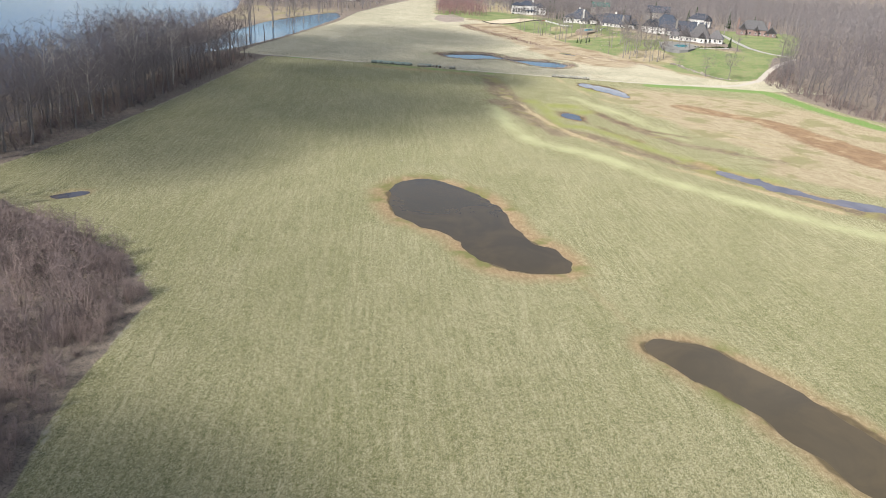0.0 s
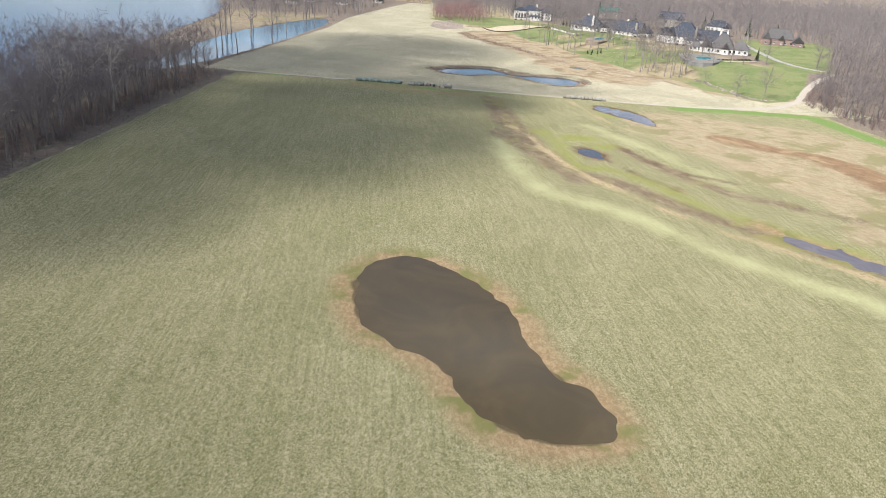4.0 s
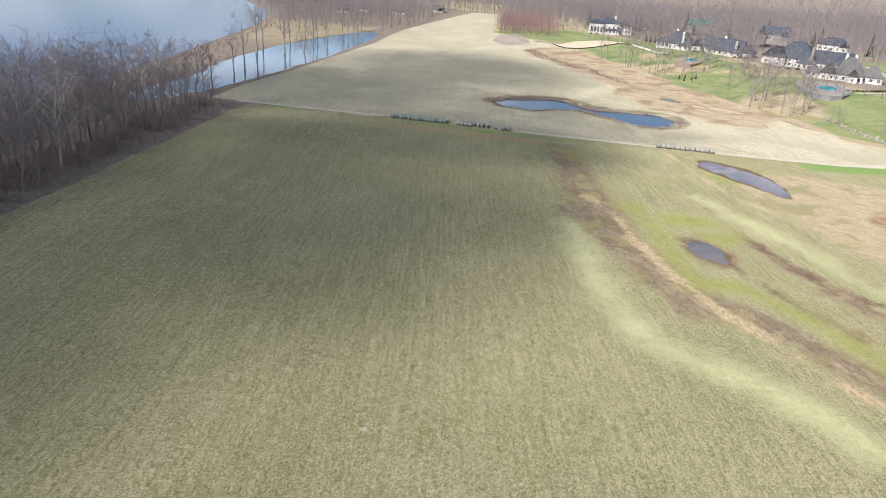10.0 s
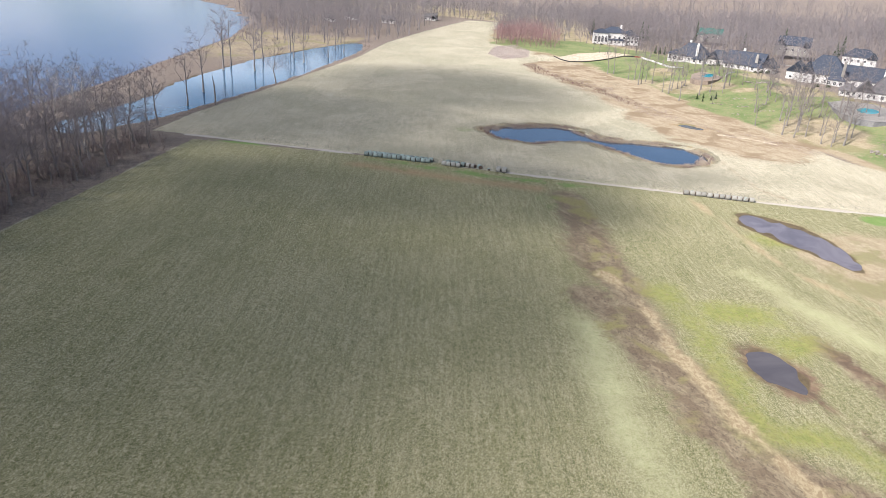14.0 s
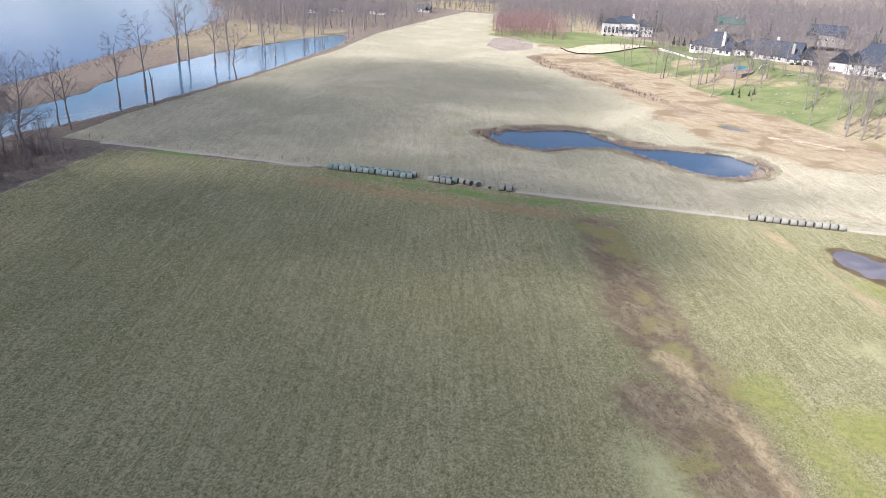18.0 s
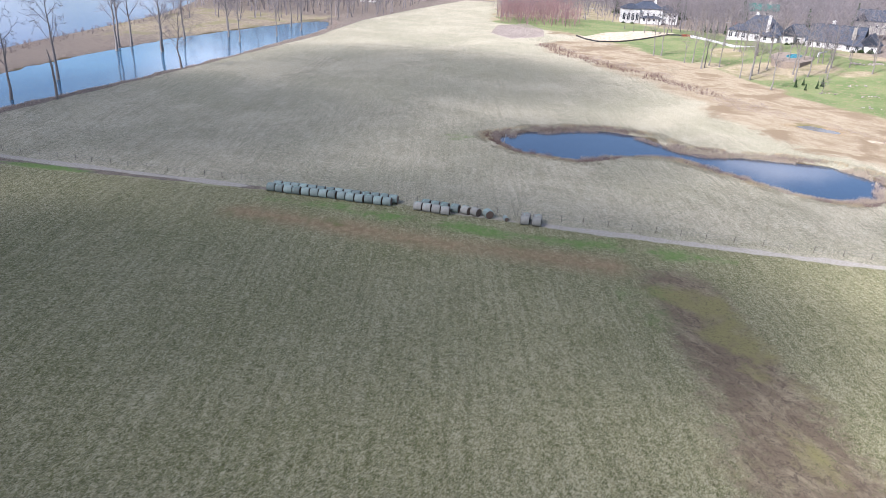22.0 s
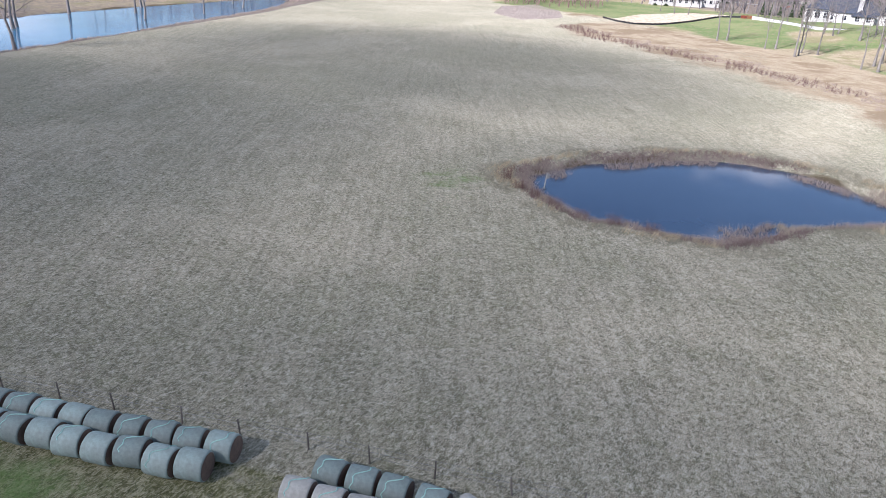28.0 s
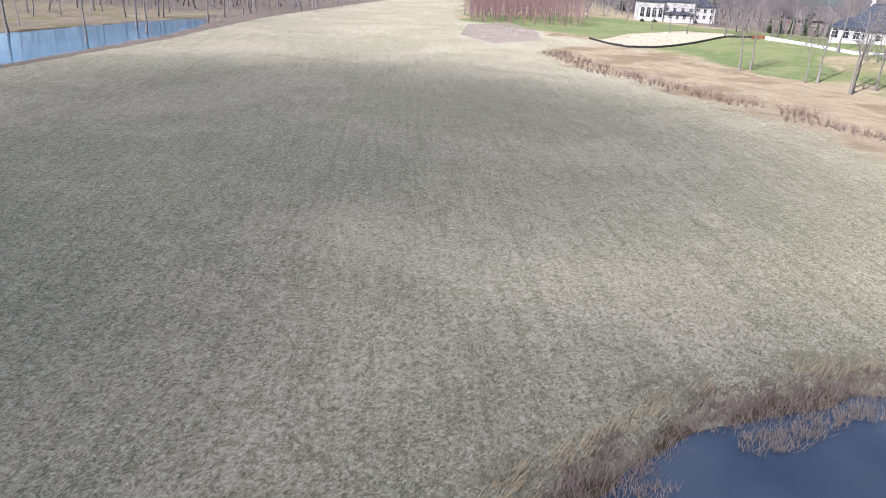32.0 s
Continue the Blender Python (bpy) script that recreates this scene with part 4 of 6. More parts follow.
def shrub_kind(seed, stems=20, twigs=9, fat=1.0):
    """A many-stemmed leafless shrub, 20 high and as wide, to be scaled."""
    r = np.random.RandomState(seed)
    g = Geo()
    az = r.uniform(0, 6.28, stems)
    out = r.uniform(0.1, 1.0, stems)
    base = np.column_stack([np.cos(az) * out * 3.5, np.sin(az) * out * 3.5, np.full(stems, -0.4)])
    tip = np.column_stack([np.cos(az) * out * 12, np.sin(az) * out * 12, 20 * r.uniform(0.75, 1.0, stems) * np.sqrt(1.05 - 0.75 * out ** 2)])
    g.spikes(base, tip, 0.16 * fat)
    p0, p1 = np.repeat(base, twigs, 0), np.repeat(tip, twigs, 0)
    n = stems * twigs
    p = p0 + (p1 - p0) * r.uniform(0.15, 1.0, (n, 1))
    d = r.normal(0, 1, (n, 3)) + np.array([[0, 0, 0.25]])
    e = p + d / np.linalg.norm(d, axis=1)[:, None] * r.uniform(3, 6.5, (n, 1))
    g.spikes(p, e, 0.10 * fat)
    d2 = r.normal(0, 1, (n, 3))
    p2 = p + (e - p) * r.uniform(0.3, 1.0, (n, 1))
    g.spikes(p2, p2 + d2 / np.linalg.norm(d2, axis=1)[:, None] * r.uniform(2, 4.5, (n, 1)), 0.075 * fat)
    return g.arrays()


SHRUB_KINDS = [shrub_kind(130 + i) for i in range(4)]
LOW_KINDS = [shrub_kind(140 + i, 8, 5, 2.2) for i in range(4)]


def plant_tree(x, y, tall, pair, label, group="", lean=0.0, seed=0):
    r = random.Random(seed or int(x * 31 + y * 17))
    z = float(height(x, y))
    k = tall / 20.0
    ob = thing("bare_tree", pose(x, y, z, r.uniform(-2, 2) + lean, r.uniform(-2, 2), r.uniform(0, 360)) @ Matrix.Diagonal((k, k, k, 1)), label, "tree", group)
    part("trunk", pair[0], None, ob)
    part("crown", pair[1], None, ob)
    return ob


def scatter(n, seed, inside, box, gap):
    """Places at least gap apart, inside the box, where inside(x, y) holds."""
    r = np.random.RandomState(seed)
    xs, ys = r.uniform(box[0], box[2], n * 14), r.uniform(box[1], box[3], n * 14)
    ok = inside(xs, ys)
    cell, out = {}, []
    for x, y in zip(xs[ok], ys[ok]):
        c = (int(x // gap), int(y // gap))
        if any((x - a) ** 2 + (y - b) ** 2 < gap * gap for i in (-1, 0, 1) for j in (-1, 0, 1) for a, b in cell.get((c[0] + i, c[1] + j), ())):
            continue
        cell.setdefault(c, []).append((x, y))
        out.append((float(x), float(y)))
        if len(out) >= n:
            break
    return out


def apart(x, y, pts, gap):
    return np.logical_and.reduce([np.hypot(x - p[0], y - p[1]) > gap for p in pts])


rnd = random.Random(5)
EDGE_PTS = FIELD_EDGE


def west_depth(x, y):
    """Metres into the woods west of the field."""
    ex = np.interp(y, [p[1] for p in EDGE_PTS], [p[0] for p in EDGE_PTS])
    return ex - x


edge_trees = scatter(150, 21, lambda x, y: (west_depth(x, y) > 7.5) & (west_depth(x, y) < 28) & (y > 192) & (area_dist(x, y, SLOUGH) > 1), (-175, 150, -100, 432), 5.0)
for i, (x, y) in enumerate(edge_trees):
    if i % 9 == 4:
        plant_tree(x - 6, y, rnd.uniform(27, 34), SYCAMORE_MESHES[i % 2], "tall leafless sycamore with white bark in the woods", "sycamores in the woods")
    else:
        plant_tree(x, y, rnd.choice((rnd.uniform(12, 20), rnd.uniform(22, 33))), rnd.choice(TREE_MESHES), "tall leafless grey-brown tree at the edge of the woods", "trees along the field edge")
deep = scatter(400, 22, lambda x, y: (west_depth(x, y) > np.where(y > 200, 22, 40)) & (river_in(x, y) < -6) & (area_dist(x, y, SLOUGH) > 0), (-236, 60, -120, 436), 5.8)
woods("west_woods", [(x, y, rnd.choice((rnd.uniform(15, 24), rnd.uniform(24, 34)))) for x, y in deep], MID_KINDS, "dense leafless riverside woods", M_WOOD, 3)
under = scatter(700, 31, lambda x, y: (west_depth(x, y) > 1) & (west_depth(x, y) < 26) & (area_dist(x, y, SLOUGH) > 0.5), (-176, 150, -60, 438), 2.2)
woods("undergrowth", [(x, y, rnd.uniform(0.5, 1.4) if float(west_depth(x, y)) < 6.5 else rnd.uniform(1.5, 5.5)) for x, y in under], LOW_KINDS, "low brown undergrowth at the edge of the woods", M_BRUSH, 13, "undergrowth")
thick = [(x, y, rnd.uniform(6.5, 11.5)) for x, y in scatter(200, 23, lambda x, y: (west_depth(x, y) > 9) & (west_depth(x, y) < 70), (-150, 20, -50, 150), 4.2)]
thick += [(x, y, rnd.uniform(2.5, 6.5)) for x, y in scatter(170, 35, lambda x, y: (west_depth(x, y) > 1.6) & (west_depth(x, y) < 11), (-125, 20, -45, 158), 2.3)]
woods("thicket", thick, SHRUB_KINDS, "tangled brown thicket of saplings by the field", M_BRUSH, 4, "thicket")

SLOUGH_TREES = [(-156, 564, 26), (-179, 528, 33), (-171, 497, 28), (-199, 592, 35), (-203, 600, 36), (-201, 606, 34), (-182, 597, 33), (-184, 601, 30), (-195, 640, 33),
                (-163, 458, 26), (-170, 462, 22), (-168, 640, 27), (-180, 655, 28), (-161, 668, 25), (-190, 676, 30), (-160, 700, 26), (-171, 715, 27), (-154, 735, 25), (-176, 745, 28), (-158, 760, 26)]
for i, (x, y, tall) in enumerate(SLOUGH_TREES):
    plant_tree(x, y, tall, TREE_MESHES[i % 3] if i == 0 else GREY_MESHES[i % 4],
               "leafless tree beside the flooded slough" if i in (0, 9, 10) else "tall leafless tree standing in flood water", "trees in the slough", seed=300 + i)

snag = Geo()
snag.tube([(0, 0, -0.5), (0.1, 0, 4), (-0.1, 0.1, 8), (-0.4, 0.1, 11), (-0.9, 0.2, 13.5)], [0.42, 0.36, 0.3, 0.22, 0.06], 7, True)
snag.tube([(-0.1, 0.1, 8), (0.3, 0.2, 9.5), (0.4, 0.3, 10.6)], [0.16, 0.1, 0.03], 5, True)
tagged(part("dead_snag", snag, M_BARK, None, "broken dead tree trunk beside the slough", pose(-159, 500, float(height(-159, 500)))), "", "tree")

# woods behind the houses, east of the fields and along the river's far bend
HOMES = ((36, 862), (88, 744), (121, 722), (160, 684), (172, 630), (244, 716), (126, 910), (180, 840), (214, 792))


def far_in(x, y):
    clear = (river_in(x, y) < -5) & ~((x > -140) & (x < -66) & (y < 1022))
    clear &= np.logical_and.reduce([(np.hypot(x - a, y - b) > (30 if b < 800 else 20)) & (np.hypot(x - a * (1 - 40 / b), y + 40 - b) > (22 if b < 800 else 16)) for a, b in HOMES])
    clear &= ~((x > 165) & (x < 0.405 * y - 2) & (y < 706))      # the open lawn before the brick house
    return clear & ((hill_in(x, y) > 85) | (y > 1015) | ((x < -125) & (y > 800)))


north = scatter(3300, 24, lambda x, y: far_in(x, y) & (area_dist(x, y, EAST_WOODS) > 0) & (x < 330 + 0.6 * (y - 560)), (-330, 500, 640, 1150), 7.0)
woods("north_woods", [(x, y, rnd.uniform(13, 22) + 9 * float(value_noise(np.array(x), np.array(y), 45, 91))) for x, y in north], FAR_KINDS, "distant leafless woods behind the houses", M_WOOD_PALE, 6)
ridge = scatter(760, 36, lambda x, y: river_in(x, y) < -8, (-560, 1150, 980, 1620), 15.0)
woods("ridge_woods", [(x, y, rnd.uniform(20, 31)) for x, y in ridge], FAR_KINDS, "hazy leafless woods on the far rise", M_WOOD_PALE, 37)
east = scatter(520, 25, lambda x, y: (area_dist(x, y, EAST_WOODS) < -6) & (area_dist(x, y, EAST_WOODS) > -75) & (x > 0.388 * y), (165, 240, 420, 560), 5.0)
woods("east_woods", [(x, y, rnd.uniform(15, 26)) for x, y in east], MID_KINDS, "leafless grey woods east of the fields", M_WOOD, 7)
rim = scatter(260, 33, lambda x, y: (area_dist(x, y, EAST_WOODS) < -0.5) & (area_dist(x, y, EAST_WOODS) > -16) & (x < 260), (165, 250, 262, 510), 2.6)
woods("east_undergrowth", [(x, y, rnd.uniform(2, 6.5)) for x, y in rim], LOW_KINDS, "brown brush at the foot of the east woods", M_BRUSH, 17, "undergrowth")
for x, y in scatter(26, 34, lambda x, y: (area_dist(x, y, EAST_WOODS) < -3) & (area_dist(x, y, EAST_WOODS) > -12) & (x < 250), (165, 262, 250, 510), 7.0):
    plant_tree(x, y, rnd.uniform(15, 24), rnd.choice(TREE_MESHES), "leafless grey tree at the edge of the east woods", "trees along the east woods")
yard = scatter(46, 30, lambda x, y: (hill_in(x, y) > 38) & (hill_in(x, y) < 110) & apart(x, y, HOMES, 25) & apart(x, y + 34, HOMES, 20) & (x < 235) & (y < 860), (10, 560, 260, 860), 7.0)
for x, y in yard:
    plant_tree(x, y, rnd.uniform(14, 23), rnd.choice(TREE_MESHES), "bare shade tree between the houses", "trees among the houses")
red = scatter(190, 26, lambda x, y: area_dist(x, y, [(-66, 812), (-34, 806), (-14, 800), (-8, 830), (-30, 900), (-66, 905)]) < 0, (-70, 795, 0, 910), 3.2)
woods("red_thicket", [(x, y, rnd.uniform(10, 19)) for x, y in red], FAR_KINDS, "reddish budding maple thicket at the field's end", M_RED_TWIG, 8, "thicket")
behind = scatter(260, 27, lambda x, y: (y > 845) & (np.hypot(x - 36, y - 862) > 26), (-70, 840, 40, 1060), 4.5)
woods("grove", [(x, y, rnd.uniform(16, 24)) for x, y in behind], FAR_KINDS, "leafless grove beyond the field's end", M_WOOD_PALE, 9)
bank = scatter(120, 28, lambda x, y: (river_in(x, y) < -3) & (river_in(x, y) > -120) & (x < -150) & (area_dist(x, y, SLOUGH) > 4), (-420, 690, -145, 1000), 6.0)
brushy = scatter(420, 88, lambda x, y: (river_in(x, y) < -1.5) & (river_in(x, y) > -16) & (area_dist(x, y, SLOUGH) > 2), (-275, 430, -195, 780), 2.4)
woods("bank_brush", [(x, y, rnd.uniform(0.8, 2.4)) for x, y in brushy], LOW_KINDS, "low brown brush along the river bank", M_BRUSH, 89, "brush")
woods("river_woods", [(x, y, rnd.uniform(18, 30)) for x, y in bank], FAR_KINDS, "leafless trees along the river bank", M_WOOD_PALE, 10)

# trees on the lawn slope below the houses
LAWN_TREES = [(41, 656), (43, 659), (46, 667), (50, 663), (53, 635), (56, 631), (59, 642), (59, 610), (73, 630), (76, 644), (80, 638), (86, 633), (92, 666), (24, 690), (28, 693), (36, 672), (40, 674),
              (108, 675), (88, 559), (103, 604), (106, 612), (102, 571), (96, 543), (100, 539), (105, 551), (106, 542), (109, 530), (112, 526), (115, 533), (118, 529), (121, 536), (125, 541), (127, 552), (113, 545), (132, 608), (100, 556), (108, 562), (94, 588), (112, 590)]
lawn_trees = LAWN_TREES + scatter(24, 29, lambda x, y: (hill_in(x, y) > 14) & (hill_in(x, y) < 60) & apart(x, y, LAWN_TREES, 3) & ~((x > 70) & (x < 100) & (y > 575) & (y < 632)), (40, 560, 135, 745), 4.5)
for x, y in lawn_trees:
    plant_tree(x, y, rnd.uniform(16, 26), rnd.choice(TALL_MESHES), "slender pale leafless tree on the lawn slope", "trees on the lawn slope")
for x, y, tall in ((138, 474, 16), (151, 469, 19), (129, 510, 10), (76, 606, 8)):
    plant_tree(x, y, tall, TREE_MESHES[int(x) % 6], "small spreading leafless tree on the lawn", "lawn trees")


# ---- hay bales ----
def bale_meshes(length, radius, wrap):
    """Wrapped round bale lying on its side, axis along x: barrel, hay ends, a loose strip of net."""
    n = 28
    prof = [(-0.5, 0.90), (-0.485, 0.965), (-0.44, 1.0), (-0.2, 1.012), (0.0, 1.005), (0.2, 1.014), (0.44, 1.0), (0.485, 0.965), (0.5, 0.90)]
    body = Geo()
    v = []
    for i, (u, k) in enumerate(prof):
        for j in range(n):
            a = 2 * math.pi * j / n
            sag = 1.0 - 0.07 * max(0, -math.cos(a)) + 0.012 * math.sin(5 * a + i)
            v.append((u * length, radius * k * math.sin(a) * 1.02, radius * k * math.cos(a) * sag))
    q = [(i * n + j, i * n + (j + 1) % n, (i + 1) * n + (j + 1) % n, (i + 1) * n + j) for i in range(len(prof) - 1) for j in range(n)]
    body.add(v, q)
    ends = []
    for s in (-1, 1):
        g = Geo()
        rings = [(0.90, 0.0), (0.72, 0.035), (0.5, 0.02), (0.28, 0.045), (0.1, 0.03)]
        w = [(s * (0.5 * length + 0.012 + dx), radius * k * math.sin(2 * math.pi * j / n), radius * k * math.cos(2 * math.pi * j / n) * (1 - 0.07 * max(0, -math.cos(2 * math.pi * j / n)))) for k, dx in rings for j in range(n)]
        w.append((s * (0.5 * length + 0.04), 0, 0))
        quads = [(i * n + j, i * n + (j + 1) % n, (i + 1) * n + (j + 1) % n, (i + 1) * n + j) for i in range(len(rings) - 1) for j in range(n)]
        tris = [((len(rings) - 1) * n + j, (len(rings) - 1) * n + (j + 1) % n, len(w) - 1) for j in range(n)]
        g.add(w, quads, tris)
        ends.append(g.mesh("hay_end", M_HAY, smooth=True))
    strip = Geo()
    pts = []
    for j in range(15):
        a = -1.2 + 2.3 * j / 14
        pts.append((length * (0.28 * math.sin(2.1 * a) + 0.08 * math.sin(7 * a)), radius * 1.03 * math.sin(a), radius * 1.025 * math.cos(a)))
    strip.tube(pts, [0.035] * 15, 4)
    return body.mesh("bale_body", wrap, smooth=True), ends, strip.mesh("net_strip", M_NET)


BALE = {"green": bale_meshes(1.52, 0.82, M_WRAP), "tan": bale_meshes(1.5, 0.80, M_WRAP_TAN), "small": bale_meshes(1.25, 0.42, M_WRAP)}


def bale(x, y, kind, yaw, label, group, net=True, spin=0.0):
    body, ends, strip = BALE[kind]
    rad = 0.42 if kind == "small" else 0.81
    ob = thing("hay_bale", pose(x, y, float(height(x, y)) + rad * 0.90, 0, 0, yaw), label, "hay bale", group)
    part("bale_body", body, None, ob)
    for e in ends:
        part("hay_end", e, None, ob, "dark weathered hay end")
    if net:
        part("net_strip", strip, None, ob, "loose mint-green net strip", pose(0, 0, 0, spin, 0, 0))


def row_y(x):
    return float(np.interp(x, [p[0] for p in TRACK], [p[1] for p in TRACK]))


br = random.Random(12)
for i in range(14):
    for row in (0, 1):
        x = -73.2 + 1.76 * i + 0.75 * row + br.uniform(-0.08, 0.08)
        bale(x, row_y(x) - 0.7 + 1.75 * row + br.uniform(-0.12, 0.12), "green", br.uniform(-9, 5), "round hay bale wrapped in grey-green net", "long double row of hay bales", br.random() < 0.6, br.uniform(-35, 35))
for i in range(4):
    x = -44.4 + 1.72 * i
    bale(x, row_y(x) - 1.0 + br.uniform(-0.1, 0.1) - 0.12 * i, "tan", br.uniform(-10, 0), "weathered round hay bale in bleached net", "short row of hay bales", br.random() < 0.4, br.uniform(-30, 30))
for i in range(3):
    x = -43.2 + 1.75 * i
    bale(x, row_y(x) + 0.9 - 0.1 * i, "green", br.uniform(-18, -4), "round hay bale wrapped in grey-green net", "short row of hay bales", True, br.uniform(-30, 30))
for i, (x, dy, yaw, kind) in enumerate(((-37.7, 0.5, -14, "green"), (-35.7, 0.35, -32, "tan"), (-33.9, 0.25, -36, "tan"), (-31.6, 0.1, -62, "green"))):
    bale(x, row_y(x) + dy, kind, yaw, "slumped round hay bale set askew", "loose hay bales", i != 2, -10)
bale(-28.4, row_y(-28.4) - 0.1, "small", -70, "small grey-green wrapped roll lying by the track", "loose hay bales", False)
for i in range(2):
    for row in (0, 1):
        x = -25.0 + 2.05 * i + 0.1 * row
        bale(x, row_y(x) - 0.7 + 1.7 * row, "tan", br.uniform(-4, 4) + 3, "round hay bale in bleached net beside the track", "block of four hay bales", row == 1, br.uniform(-20, 20))
for i in range(12):
    x = 37.5 + 1.85 * i + br.uniform(-0.1, 0.1)
    bale(x, row_y(x) - 0.9 + br.uniform(-0.15, 0.15), "tan", br.uniform(-8, 8), "pale weathered round hay bale on the field edge", "pale row of hay bales", br.random() < 0.3, br.uniform(-30, 30))


# ---- fence along the track ----
def fence():
    ob = thing("wire_fence", pose(0, 0, 0), "old wire fence on weathered wooden posts along the track", "fence")
    post = Geo()
    post.tube([(0, 0, -0.3), (0.02, 0, 0.7), (0, 0.02, 1.2)], [0.055, 0.05, 0.045], 6, True)
    me = post.mesh("post", M_POST)
    tops = []
    r = random.Random(8)
    x = -152.0
    while x < 96:
        y = row_y(x) + 3.1
        z = float(height(x, y))
        part("post", me, None, ob, "", pose(x, y, z, r.uniform(-5, 5), r.uniform(-5, 5), r.uniform(0, 360)))
        tops.append((x, y, z))
        x += r.uniform(3.6, 4.6)
    for k in (0.45, 0.8, 1.15):
        w = Geo()
        w.tube([(a, b, c + k) for a, b, c in tops], [0.009] * len(tops), 3)
        part("wire", w, M_WIRE, ob)


fence()


# ---- houses on the hill ----
def roof_geo(w, d, rise, kind, over=0.6):
    """A tiled roof with eaves and thickness; ridge along x."""
    g = Geo()
    a, b = w / 2 + over, d / 2 + over
    drop = over * rise / (d / 2)
    cut = min(a - 0.3, b * 0.95) if kind == "hip" else 0.0
    rx = a - cut
    lo, th = -drop, 0.28
    v = [(-a, -b, lo), (a, -b, lo), (a, b, lo), (-a, b, lo), (-rx, 0, rise), (rx, 0, rise)]
    w2 = [(x, y, z - th) for x, y, z in v]
    q = [(0, 1, 5, 4), (2, 3, 4, 5), (6, 7, 1, 0), (7, 8, 2, 1), (8, 9, 3, 2), (9, 6, 0, 3), (10, 11, 7, 6), (11, 10, 9, 8)]
    g.add(v + w2, q, [(1, 2, 5), (3, 0, 4), (11, 8, 7), (10, 6, 9)])
    g.tube([(-rx, 0, rise + 0.03), (rx, 0, rise + 0.03)], [0.14, 0.14], 5)
    return g


WIN_CACHE = {}


def window(parent, at, x, y, z, w, h, yaw, arch=False):
    """A window: a frame with a sill and bars, its glass set back in it."""
    key = (round(w, 2), round(h, 2), arch)
    if key not in WIN_CACHE:
        f = Geo()
        t, dp = 0.12, 0.10
        for x0, z0, x1, z1 in ((-w / 2 - t, -t, -w / 2, h + t), (w / 2, -t, w / 2 + t, h + t), (-w / 2, h, w / 2, h + t), (-w / 2, -t, w / 2, 0), (-0.04, 0, 0.04, h), (-w / 2, h * 0.5 - 0.03, w / 2, h * 0.5 + 0.03)):
            f.box(x0, -dp, z0, x1, 0.02, z1)
        sill = Geo()
        sill.box(-w / 2 - 0.2, -0.2, -t - 0.08, w / 2 + 0.2, 0.0, -t)
        g = Geo()
        g.box(-w / 2, -0.03, 0, w / 2, 0.01, h)
        if arch:
            n = 10
            pts = [(w / 2 * math.cos(math.pi * i / n), -0.02, h + t + w / 2 * math.sin(math.pi * i / n)) for i in range(n + 1)]
            g.add(pts + [(0, -0.02, h + t)], t=[(i + 1, i, n + 1) for i in range(n)])
            f.tube([(px * 1.06, -0.04, pz) for px, _, pz in pts], [0.1] * (n + 1), 4)
        WIN_CACHE[key] = (f.mesh("window", M_TRIM), g.mesh("pane", M_GLASS), sill.mesh("sill", M_TRIM))
    fm, gm, sm = WIN_CACHE[key]
    ob = part("window", fm, None, parent, "white-framed window", at @ pose(x, y, z, 0, 0, yaw))
    part("pane", gm, None, ob, "dark window glass")
    part("sill", sm, None, ob)


def block(parent, cx, cy, w, d, h, rise, kind, turn, wall, roof, base=-3.0, wins=3, storeys=1, arch=False, sides=True, size=None):
    """One wing of a house: its walls, roof, gable and windows."""
    at = pose(cx, cy, 0, 0, 0, turn)
    g = Geo()
    g.box(-w / 2, -d / 2, base, w / 2, d / 2, h)
    if kind == "gable":
        g.add([(-w / 2, -d / 2, h), (-w / 2, d / 2, h), (-w / 2, 0, h + rise - 0.2), (w / 2, -d / 2, h), (w / 2, d / 2, h), (w / 2, 0, h + rise - 0.2)], t=[(0, 2, 1), (3, 4, 5)])
    part("wall", g, wall, parent, "", at)
    part("roof", roof_geo(w, d, rise, kind), roof, parent, "", at @ pose(0, 0, h + 0.15))
    ww, wh = size or (min(1.5, 0.55 * w / max(wins, 1)), 1.7)
    for s in range(storeys):
        z = 0.9 + s * 3.1
        for i in range(wins):
            window(parent, at, -w / 2 + w * (i + 0.5) / wins, -d / 2 - 0.02, z, ww, wh, 0, arch)
        if sides:
            n = max(1, int(d / 4.5))
            for i in range(n):
                y = -d / 2 + d * (i + 0.5) / n
                window(parent, at, -w / 2 - 0.02, y, z, 1.2, 1.6, -90)
                window(parent, at, w / 2 + 0.02, y, z, 1.2, 1.6, 90)
    if kind == "gable" and rise > 3:
        window(parent, at, -w / 2 - 0.02, 0, h + 0.5, 0.9, 1.2, -90)
        window(parent, at, w / 2 + 0.02, 0, h + 0.5, 0.9, 1.2, 90)


def chimney(parent, x, y, top, material, base=-2.0, w=1.6):
    g = Geo()
    g.box(-w / 2, -0.6, base, w / 2, 0.6, top - 1.0)
    g.box(-w / 2 + 0.15, -0.5, top - 1.0, w / 2 - 0.15, 0.5, top - 0.2)
    g.box(-w / 2, -0.62, top - 0.2, w / 2, 0.62, top)
    for k in (-0.35, 0.35):
        g.tube([(k, 0, top), (k, 0, top + 0.5)], [0.16, 0.14], 8, True)
    part("chimney", g, material, parent, "", pose(x, y, 0))


